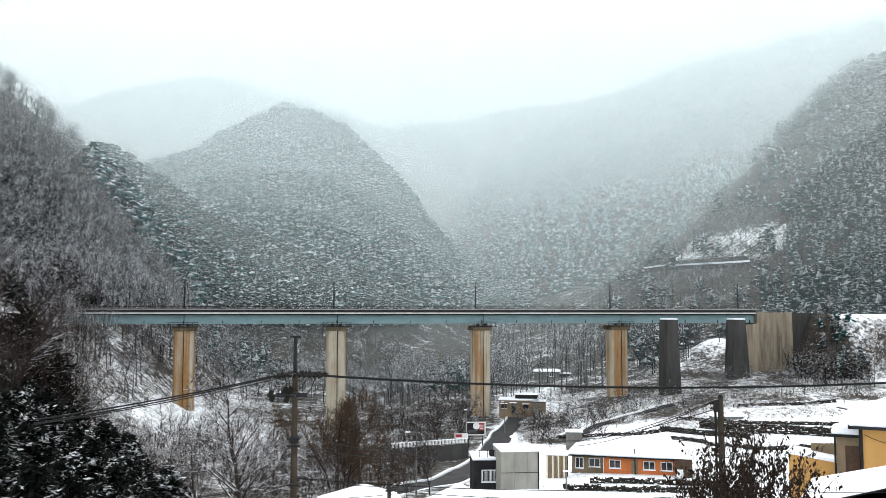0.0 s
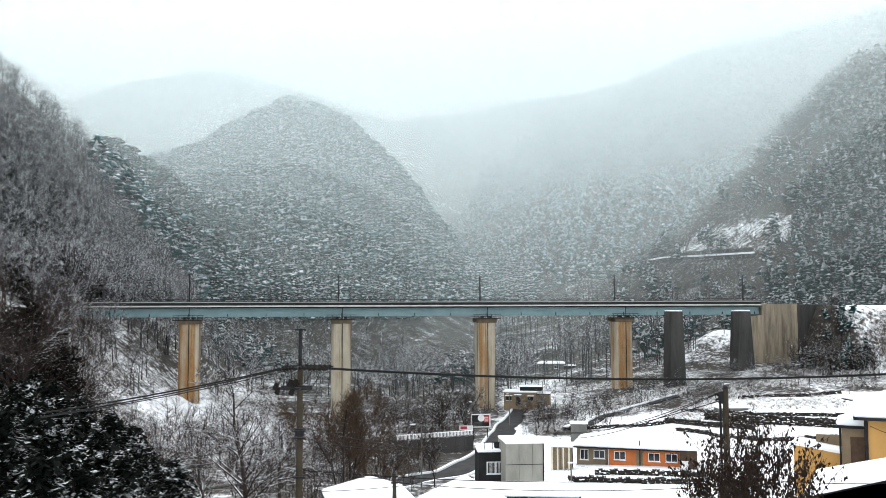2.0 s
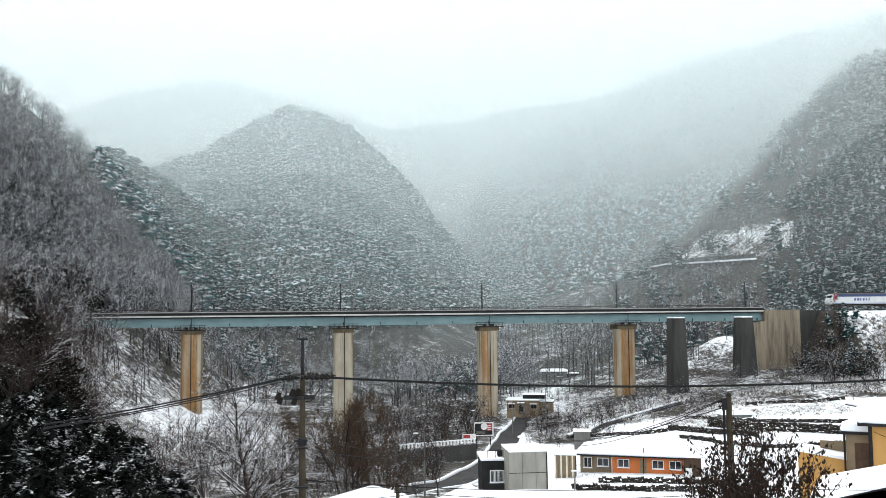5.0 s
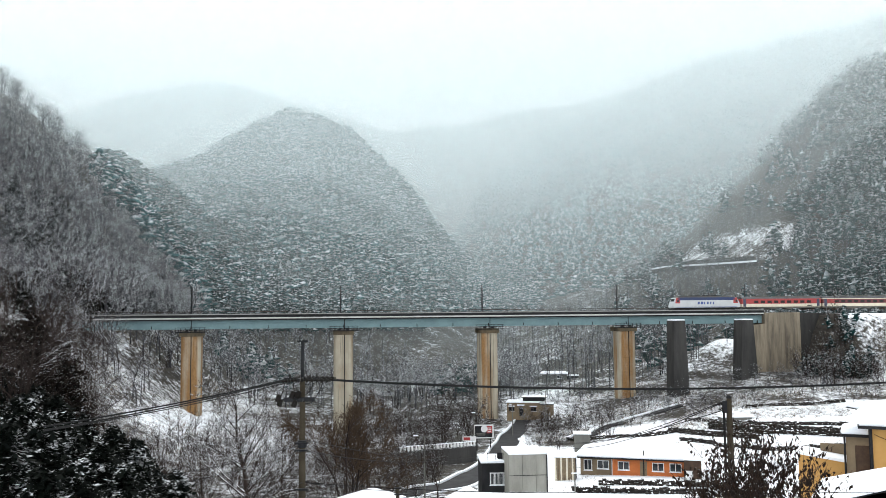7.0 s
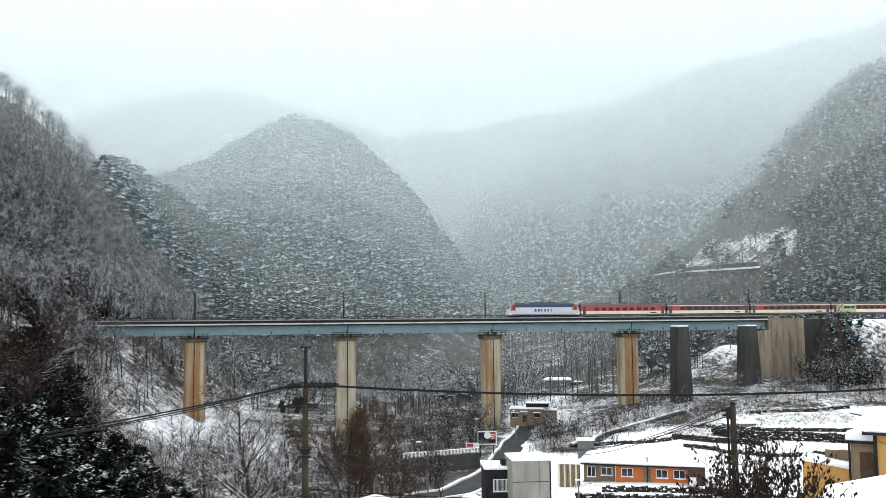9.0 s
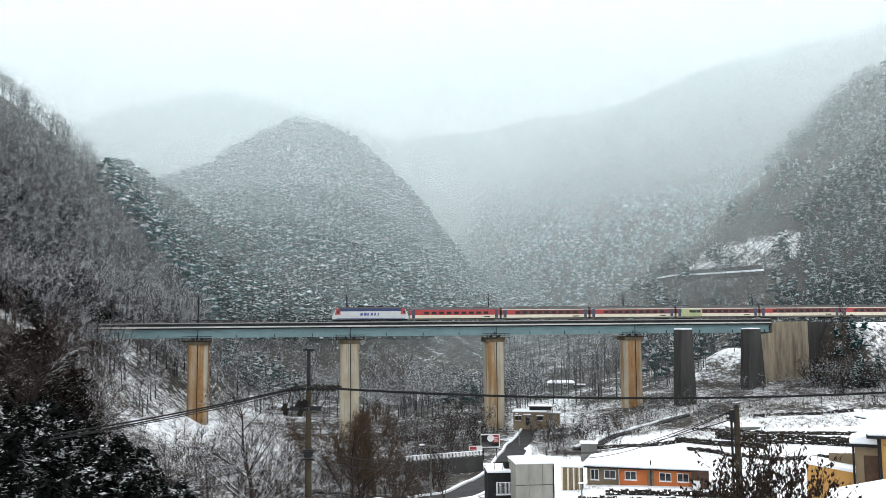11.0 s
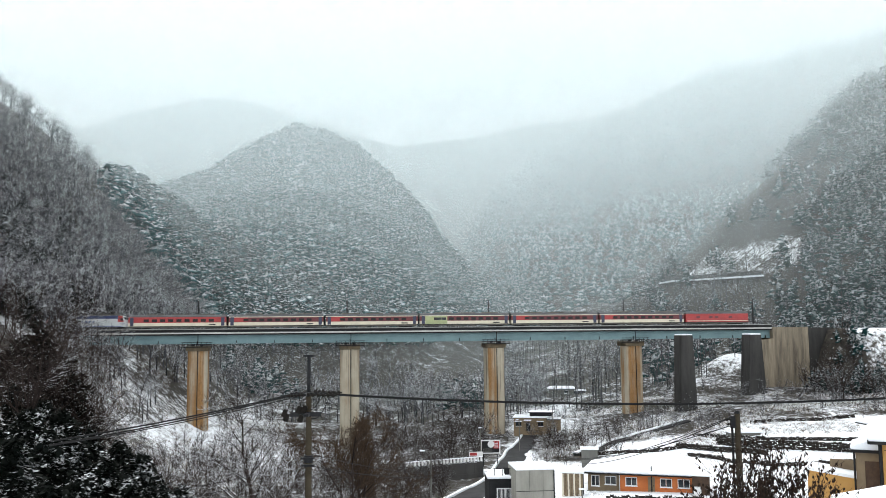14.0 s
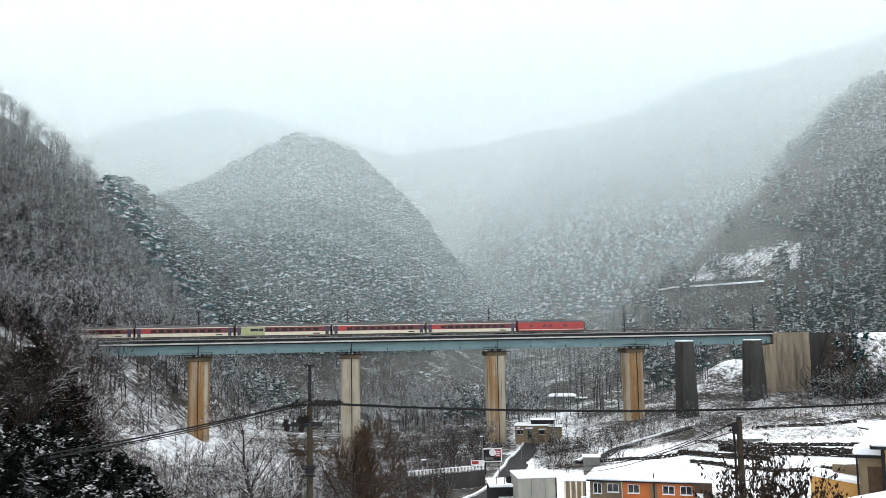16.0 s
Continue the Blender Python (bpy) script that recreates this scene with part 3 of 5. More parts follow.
tufts = [tuft(rng, 0.7, 7) for _ in range(8)]
stand("dead_grass", tufts, scatter(rng, 3000, 120, 240, -0.50, -0.20, lambda x, y: noise.noise((x * 0.08, y * 0.08, 1)) > -0.1), M["grass"], "tufts of dead grass standing through the snow", "grass", rng, 0.6, 1.6)
stand("dead_grass", tufts, scatter(rng, 3200, 165, 240, 0.10, 0.56, lambda x, y: noise.noise((x * 0.09, y * 0.09, 4)) > 0), M["grass"], "tufts of dead grass standing through the snow", "grass", rng, 0.6, 1.5)
stand("dead_grass", tufts, scatter(rng, 1300, 98, 168, 0.08, 0.50, lambda x, y: noise.noise((x * 0.1, y * 0.1, 7)) > 0.12), M["grass"], "tufts of dead grass in the snowy fields", "grass", rng, 0.3, 0.8)


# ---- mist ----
def mist_sheet(y, low, high, z0, z1, patchy=0.3):
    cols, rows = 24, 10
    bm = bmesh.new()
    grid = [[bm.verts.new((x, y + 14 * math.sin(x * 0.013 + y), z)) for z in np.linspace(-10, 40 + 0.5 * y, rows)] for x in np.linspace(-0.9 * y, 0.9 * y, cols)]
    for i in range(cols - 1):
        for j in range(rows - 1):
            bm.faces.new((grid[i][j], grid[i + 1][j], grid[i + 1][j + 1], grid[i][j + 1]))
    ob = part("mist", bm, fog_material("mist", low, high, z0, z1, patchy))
    return tagged(ob, "see-through white sheet standing in for winter mist before the hills", "mist", kind="stuff")


# Thin sheets at set distances lay the haze over the hills behind them.
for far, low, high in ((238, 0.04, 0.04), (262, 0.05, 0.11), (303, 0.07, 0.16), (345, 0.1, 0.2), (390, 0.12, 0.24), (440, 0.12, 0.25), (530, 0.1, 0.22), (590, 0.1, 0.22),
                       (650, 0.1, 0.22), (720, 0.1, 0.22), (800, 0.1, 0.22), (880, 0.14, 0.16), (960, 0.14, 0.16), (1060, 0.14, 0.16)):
    mist_sheet(far, low, high, 35, 80 + 0.19 * far)


# ---- railway bridge ----
TOP = -0.4          # deck surface below the rail head


def on_bridge(s, d=0.0, z=0.0):
    """World place at s metres past the first pier, d metres to the far side."""
    return P1 + ALONG * s + Vector((-ALONG.y, ALONG.x, 0)) * d + Vector((0, 0, z))


def build_bridge():
    root = thing("railway_bridge", pose(*P1, 0, 0, YAW), "blue-grey steel girder railway bridge on tall concrete piers", "bridge")
    x0, x1 = -46.0, 147.1
    part("deck", boxed(x0, x1, -0.9, 5.3, -1.3, -0.55, 0.05), M["deck"], root, "concrete deck with walkway edge")
    part("ballast", boxed(x0, x1, 0.3, 4.3, -0.55, -0.22, 0.1), M["rock"], root, "snowy ballast bed")
    for y in (1.5, 2.94):
        part("rail", boxed(x0, x1, y - 0.035, y + 0.035, -0.22, 0.0), M["rust"], root)
    girder = part("girder", boxed(x0, x1, 0.15, 0.22, -3.3, -1.3), M["girder"], root)
    again(girder, pose(0, 4.05, 0), root)
    flange = part("flange", boxed(x0, x1, -0.1, 0.45, -3.38, -3.3), M["girder"], root)
    again(flange, pose(0, 4.05, 0), root)
    # Black box stands in for the shaded gap along the walkway.
    part("recess_strip", boxed(x0, x1, -1.1, -0.9, -0.62, 0.02, 0.03), M["dark_wall"], root, "black strip standing in for the shaded recess along the walkway")
    part("drip_ledge", boxed(x0, x1, -1.16, -0.9, -0.98, -0.64, 0.03), M["ledge"], root, "pale concrete deck edge with snow on it")
    part("walkway_kerb", boxed(x0, x1, -1.06, -0.94, 0.03, 0.26, 0.02), M["deck"], root, "pale walkway kerb above the black strip")
    # Dark strip laid on the deck side in place of its shade.
    part("shadow_gap", boxed(x0, x1, -0.92, -0.905, -1.28, -0.99), M["dark_wall"], root, "dark strip put in for the shade under the deck edge")
    # Dark colour replaces the shading that would pick these ribs out.
    stiff = part("stiffener", boxed(-0.08, 0.08, -0.1, 0.15, -3.34, -2.6), M["dark_metal"], root)
    again(stiff, pose(-40, 0, 0), root)
    for k in range(-3, 22):
        if k * 9.1 < x1 and k not in (0,):
            again(stiff, pose(k * 9.11, 0, 0), root)
    post = part("railing_post", boxed(-0.04, 0.04, -1.03, -0.97, -0.6, 0.85), M["dark_metal"], root)
    for k in range(int((x1 - x0) / 2.4)):
        again(post, pose(x0 + 1 + k * 2.4, 0, 0), root)
    for z in (0.3, 0.82):
        part("handrail", boxed(x0, x1, -1.04, -0.97, z - 0.05, z + 0.05), M["dark_metal"], root)
        part("handrail", boxed(x0, x1, 5.4, 5.46, z - 0.05, z + 0.05), M["rust"], root)
    for k in range(4):
        base = gz(*on_bridge(k * SPAN, 2.2).xy) - 31 - 1.5
        bm = bmesh.new()
        n_side = 20
        ring = []
        for a in range(n_side):
            t = 2 * math.pi * a / n_side
            cx, cy = math.cos(t), math.sin(t)
            ring.append((2.4 * np.sign(cx) * abs(cx) ** 0.55, 2.2 + 2.9 * np.sign(cy) * abs(cy) ** 0.55))
        levels = [base, base * 0.66, base * 0.33, -4.3]
        rings = [[bm.verts.new((x + k * SPAN, y, z)) for x, y in ring] for z in levels]
        for a in range(n_side):
            for j in range(3):
                bm.faces.new((rings[j][a], rings[j][(a + 1) % n_side], rings[j + 1][(a + 1) % n_side], rings[j + 1][a]))
        bm.faces.new(rings[-1])
        pier = part("pier", bm, M["concrete"], root, "tall rust-streaked concrete pier")
        part("pier_cap", boxed(k * SPAN - 2.55, k * SPAN + 2.55, -0.95, 5.35, -5.1, -3.95, 0.1), M["stained_cap"], pier, "dark water-stained pier cap")
        for bx in (-1.0, 1.0):
            part("bearing", boxed(k * SPAN + bx - 0.35, k * SPAN + bx + 0.35, 0, 0.6, -3.95, -3.38, 0.03), M["dark_metal"], pier)
        for z in (-3.5, -3.0):
            part("cap_railing", boxed(k * SPAN - 3.6, k * SPAN + 3.6, -1.35, -1.25, z - 0.05, z + 0.05), M["dark_metal"], pier)
        part("cap_platform", boxed(k * SPAN - 3.6, k * SPAN + 3.6, -1.4, -0.9, -4.2, -4.0), M["dark_metal"], pier)
        for j in range(7):
            px = k * SPAN - 3.3 + j * 1.1
            part("cap_post", boxed(px - 0.05, px + 0.05, -1.35, -1.25, -4.05, -2.95), M["dark_metal"], pier)
        part("drain_pipe", cone(bmesh.new(), (k * SPAN + 0.2, -0.85, base), (k * SPAN + 0.2, -0.85, -1.3), 0.09, 0.09, 8), M["dark_metal"], pier)
    part("abutment", prism(bmesh.new(), [(143.6, -20), (157.2, -20), (157.2, -0.6), (147.2, -0.6), (147.2, -3.5), (143.6, -3.9)], -1.4, 5.8, 0.05), M["abutment"], root, "streaked concrete abutment")
    part("wing_wall", prism(bmesh.new(), [(157.2, -20), (165, -16), (165, -0.8), (157.2, -0.8)], -0.4, 0.2), M["old_concrete"], root, "dark concrete wing wall")
    return root


bridge = build_bridge()


for (xa, ya, za), t0, t1 in (((56.5, 213.00, 28.59), 1.5, 2.15), ((74.7, 217.00, 28.56), 1.5, 2.45)):
    low = gz(xa, ya) - 1.5 - za
    ob = part("old_pier", prism(bmesh.new(), [(-t0, 0), (t0, 0), (t1, low), (-t1, low)], -2.2, 2.2, 0.08), M["old_concrete"], None)
    ob.matrix_basis = pose(xa, ya, za, 0, 0, YAW)
    tagged(ob, "dark tapered old concrete pier capped with snow", "pier", "disused bridge piers")
    part("snow_cap", boxed(-t0 + 0.05, t0 - 0.05, -2.1, 2.1, 0.0, 0.3, 0.12), M["snow"], ob, "cap of snow")


def catenary_mast(s_at):
    root = thing("catenary_mast", pose(*on_bridge(s_at, 5.0, -0.5), 0, 0, YAW), "thin dark steel overhead-line mast on the bridge", "mast", "overhead-line masts")
    part("mast", cone(bmesh.new(), (0, 0, 0), (0, 0, 7.6), 0.2, 0.16, 10), M["dark_metal"], root)
    part("bracket", cone(bmesh.new(), (0, 0, 6.3), (0, -2.7, 5.6), 0.05, 0.04, 6), M["dark_metal"], root)
    part("stay", cone(bmesh.new(), (0, 0, 7.2), (0, -2.2, 5.75), 0.03, 0.03, 6), M["dark_metal"], root)
    part("insulator", cone(bmesh.new(), (0, -0.1, 6.25), (0, -0.7, 6.12), 0.1, 0.1, 8), M["insulator"], root)


for k in range(5):
    catenary_mast(k * SPAN - 0.6)


def line_between(name, a, b, sag, r, label, group="", n=14, mat="black"):
    """A hanging cable between two points."""
    a, b = Vector(a), Vector(b)
    pts = [a.lerp(b, i / n) - Vector((0, 0, 4 * sag * (i / n) * (1 - i / n))) for i in range(n + 1)]
    d = (b - a).normalized()
    u = d.cross(Vector((0, 0, 1))).normalized()
    w = d.cross(u)
    k = 5
    V = np.array([p + (u * math.cos(6.2832 * j / k) + w * math.sin(6.2832 * j / k)) * r for p in pts for j in range(k)])
    T = np.array([f for i in range(n) for j in range(k) for f in ((i * k + j, i * k + (j + 1) % k, i * k + k + (j + 1) % k), (i * k + j, i * k + k + (j + 1) % k, i * k + k + j))])
    return tagged(new(name, mesh_of(name, V, T, M[mat])), label, "cable", group)


for z in (5.15, 6.0):
    for k in range(-1, 5):
        line_between("overhead_wire", on_bridge((k - 0.0) * SPAN - 0.6, 2.3, z), on_bridge((k + 1) * SPAN - 0.6, 2.3, z), 0.5 if z > 5.5 else 0.05, 0.012, "thin overhead contact wire above the track", "overhead wires", 8)


# ---- train ----
TRACK = 2.22


def coach_body(root, length, colors):
    """Sides in coloured bands, a rounded roof, running gear."""
    low, mid, band, top = colors
    L = length
    part("underframe", boxed(0.3, L - 0.3, -1.3, 1.3, 0.55, 1.0, 0.05), M["train_grey"], root)
    part("lower_side", boxed(0.1, L - 0.1, -1.5, 1.5, 0.95, 1.75, 0.05), low, root)
    part("window_band", boxed(0.1, L - 0.1, -1.51, 1.51, 1.75, 2.92, 0.02), mid, root)
    part("cornice", boxed(0.1, L - 0.1, -1.49, 1.49, 2.92, 3.1, 0.05), band, root)
    bm = bmesh.new()
    arc = [(-1.45, 3.1), (-1.3, 3.4), (-0.8, 3.62), (0, 3.7), (0.8, 3.62), (1.3, 3.4), (1.45, 3.1)]
    prism(bm, arc, 0.12, L - 0.12)
    bm.transform(Matrix(((0, 1, 0, 0), (1, 0, 0, 0), (0, 0, 1, 0), (0, 0, 0, 1))))
    bmesh.ops.recalc_face_normals(bm, faces=bm.faces)
    part("roof", bm, top, root)
    gear(root, L)


def gear(root, L):
    for c in (3.2, L - 3.2):
        bogie = part("bogie", boxed(c - 1.7, c + 1.7, -1.15, 1.15, 0.35, 0.75, 0.06), M["black"], root)
        for w in (-1.15, 1.15):
            for y in (-0.8, 0.68):
                part("wheel", cone(bmesh.new(), (c + w, y, 0.43), (c + w, y + 0.12, 0.43), 0.43, 0.43, 16), M["rust"], bogie)
    for c, w in ((L * 0.4, 2.0), (L * 0.6, 1.4)):
        part("equipment_box", boxed(c - w / 2, c + w / 2, -1.25, 1.25, 0.3, 0.95, 0.05), M["train_grey"], root)


def coach(label, kind):
    L = 23.0 if kind != "van" else 17.6
    root = thing("passenger_coach" if kind != "van" else "generator_van", Matrix(), label, "train coach", "coaches of the train")
    if kind == "red":
        coach_body(root, L, (M["cream"], M["red"], M["red"], M["roof_grey"]))
    elif kind == "van":
        coach_body(root, L, (M["red"], M["red"], M["red"], M["roof_grey"]))
    else:
        coach_body(root, L, (M["cream"], M["maroon"], M["cream"], M["roof_grey"]))
    for side in (-1.525, 1.525):
        if kind != "van":
            for k in range(9):
                x = 4.2 + k * 1.9
                part("window", boxed(x - 0.6, x + 0.6, side - 0.01, side + 0.01, 1.95, 2.6), M["coach_glass"], root)
            for x in (0.9, L - 0.9):
                part("door", boxed(x - 0.4, x + 0.4, side - 0.012, side + 0.012, 1.0, 3.0), M["navy"], root, "dark blue coach door")
            if kind == "white":
                part("red_panel", boxed(1.4, 4.6, side - 0.008, side + 0.008, 1.77, 2.9), M["red"], root)
            if kind == "lime":
                part("lime_panel", boxed(1.4, 7.0, side - 0.008, side + 0.008, 1.0, 2.9), M["lime"], root, "yellow-green painted end panel")
                for x in (4.9, 6.2):
                    part("window", boxed(x - 0.5, x + 0.5, side - 0.02, side + 0.02, 1.95, 2.6), M["glass"], root)
            part("vent_grille", boxed(L - 4.2, L - 2.6, side - 0.01, side + 0.01, 1.15, 1.4), M["dark_metal"], root)
        else:
            for x in (3.5, 7.0, 8.6, 12.5):
                part("louvre", boxed(x - 0.5, x + 0.5, side - 0.01, side + 0.01, 1.9, 2.5), M["maroon"], root)
            part("cream_stripe", boxed(0.3, L - 0.3, side - 0.008, side + 0.008, 1.15, 1.3), M["cream"], root)
    for x in ((4, 10, 16) if kind != "van" else (5, 9)):
        part("roof_unit", boxed(x, x + 4.2, -0.9, 0.9, 3.62, 3.86, 0.06), M["train_grey"], root)
    part("gangway", boxed(L - 0.12, L + 0.3, -0.7, 0.7, 1.0, 3.1), M["black"], root)
    return root


def locomotive():
    L = 19.1
    root = thing("electric_locomotive", Matrix(), "white electric locomotive with blue roofline and red cab corners", "locomotive")
    side = [(0.15, 0.75), (L - 0.15, 0.75), (L, 1.3), (L - 0.25, 2.1), (L - 1.0, 3.55), (1.0, 3.55), (0.25, 2.1), (0, 1.3)]
    part("body", prism(bmesh.new(), side, -1.5, 1.5, 0.12), M["silver"], root)
    part("skirt", boxed(0.3, L - 0.3, -1.45, 1.45, 0.45, 0.85, 0.04), M["black"], root, "black underframe skirt")
    part("roof", prism(bmesh.new(), [(1.4, 3.5), (L - 1.4, 3.5), (L - 1.9, 3.85), (1.9, 3.85)], -1.2, 1.2, 0.05), M["train_grey"], root)
    for y in (-1.515, 1.505):
        part("blue_stripe", boxed(1.6, L - 1.6, y, y + 0.012, 2.82, 3.56), M["navy_blue"], root)
        for x0 in (0.5, L - 2.2):
            part("red_corner", prism(bmesh.new(), [(x0 + 0.2, 2.0), (x0 + 1.6, 2.0), (x0 + 1.5, 3.5), (x0 + 0.5, 3.5)] if x0 < 5 else [(x0 + 0.1, 2.0), (x0 + 1.5, 2.0), (x0 + 1.2, 3.5), (x0 + 0.2, 3.5)], y, y + 0.012), M["red"], root)
            part("cab_window", boxed(x0 + 0.75, x0 + 1.3, y - 0.01, y + 0.022, 2.35, 2.9), M["glass"], root)
        for k, w in enumerate((0.7, 0.8, 0.5, 0.6, 0.5, 0.4)):
            x = 6.9 + k * 0.86
            part("blue_mark", prism(bmesh.new(), [(x, 1.75), (x + w * 0.9, 1.75), (x + w, 2.4), (x + 0.15, 2.4)], y, y + 0.012), M["blue"], root)
        part("blue_line", boxed(1.0, L - 1.0, y, y + 0.012, 0.95, 1.1), M["blue"], root)
    for x, f in ((0.0, -1), (L, 1)):
        part("windscreen", prism(bmesh.new(), [(x - f * 0.36, 2.3), (x - f * 0.8, 3.2), (x - f * 0.84, 3.2), (x - f * 0.4, 2.3)], -1.2, 1.2), M["glass"], root)
    gear(root, L)
    for x in (3.0, 15.0):
        pan = part("pantograph", boxed(x, x + 1.8, -0.6, 0.6, 3.85, 4.0), M["dark_metal"], root)
        if x > 9:
            part("arm", cone(bmesh.new(), (x + 0.2, 0, 4.0), (x + 2.0, 0, 4.7), 0.05, 0.04, 6), M["dark_metal"], pan)
            part("arm", cone(bmesh.new(), (x + 2.0, 0, 4.7), (x + 0.6, 0, 5.5), 0.04, 0.03, 6), M["dark_metal"], pan)
            part("collector", boxed(x + 0.5, x + 0.7, -0.9, 0.9, 5.48, 5.54), M["dark_metal"], pan)
    for x in (6, 8.5, 11):
        part("roof_hatch", boxed(x, x + 1.8, -0.8, 0.8, 3.85, 4.1, 0.04), M["dark_metal"], root)
    for x in (5.3, 7.9, 10.4, 13.2, 14.2):
        part("roof_insulator", cone(bmesh.new(), (x, -0.5, 3.85), (x, -0.5, 4.25), 0.12, 0.07, 8), M["insulator"], root)
    return root


TRAIN = [(locomotive(), 0.0)]
place = 19.35
for label, kind in (("red passenger coach with a cream lower edge", "red"), ("cream and dark red passenger coach", "white"), ("cream and dark red passenger coach", "white"),
                    ("cream and dark red coach with a yellow-green end panel", "lime"), ("cream and dark red passenger coach", "white"),
                    ("cream and dark red passenger coach", "white"), ("short red generator van", "van")):
    TRAIN.append((coach(label, kind), place))
    place += 23.4 if kind != "van" else 17.9
FRONT0, SPEED = 280.7, 22.6      # place of the train's nose at the start, metres a second


def motions():
    for ob, back in TRAIN:
        rows = []
        for k in range(17):
            p = on_bridge(FRONT0 - SPEED * k + back, TRACK)
            rows.append((float(k), pose(p.x, p.y, p.z, 0, 0, YAW)))
        walk(ob, rows)


# ---- village: houses, road, walls ----
def pane_window(root, x, z, w, h, y, panes=2, rim="white"):
    """A framed window on a wall that faces -y: frame, sill and panes."""
    bm = bmesh.new()
    f = 0.09
    for a, b, c, d in ((-w / 2, w / 2, h - f, h), (-w / 2, w / 2, 0, f), (-w / 2, -w / 2 + f, f, h - f), (w / 2 - f, w / 2, f, h - f)):
        box(bm, x + a, x + b, y - 0.07, y + 0.03, z + c, z + d)
    for k in range(1, panes):
        xx = x - w / 2 + w * k / panes
        box(bm, xx - 0.035, xx + 0.035, y - 0.06, y + 0.02, z + f, z + h - f)
    win = part("window", bm, M[rim], root, "white-framed window")
    for k in range(panes):
        xa = x - w / 2 + w * k / panes
        part("pane", boxed(xa + 0.06, xa + w / panes - 0.06, y - 0.02, y - 0.005, z + f, z + h - f), M["glass"], win)
    part("sill", boxed(x - w / 2 - 0.06, x + w / 2 + 0.06, y - 0.14, y, z - 0.07, z), M["snow"], win)
    return win


def hip_roof(root, w, d, h, rise, over, hip, thick=0.28):
    """Roof boards with a blanket of snow; hip: how far the ridge ends stand in."""
    bm = bmesh.new()
    box(bm, -w / 2 - over, w / 2 + over, -over, d + over, h - 0.16, h)
    part("eaves_board", bm, M["dark_wall"], root, "dark eaves board")
    bm = bmesh.new()
    o = over - 0.05
    a = [bm.verts.new(p) for p in ((-w / 2 - o, -o, h), (w / 2 + o, -o, h), (w / 2 + o, d + o, h), (-w / 2 - o, d + o, h))]
    b = [bm.verts.new((p.co.x, p.co.y, h + thick)) for p in a]
    r = [bm.verts.new((-w / 2 + hip, d / 2, h + rise)), bm.verts.new((w / 2 - hip, d / 2, h + rise))]
    bm.faces.new(a[::-1])
    for i in range(4):
        bm.faces.new((a[i], a[(i + 1) % 4], b[(i + 1) % 4], b[i]))
    for f in ((b[0], b[1], r[1], r[0]), (b[1], b[2], r[1]), (b[2], b[3], r[0], r[1]), (b[3], b[0], r[0])):
        bm.faces.new(f)
    bmesh.ops.bevel(bm, geom=list(bm.edges), offset=0.09, segments=2, affect="EDGES")
    return part("roof", bm, M["snow"], root, "roof under a blanket of snow")


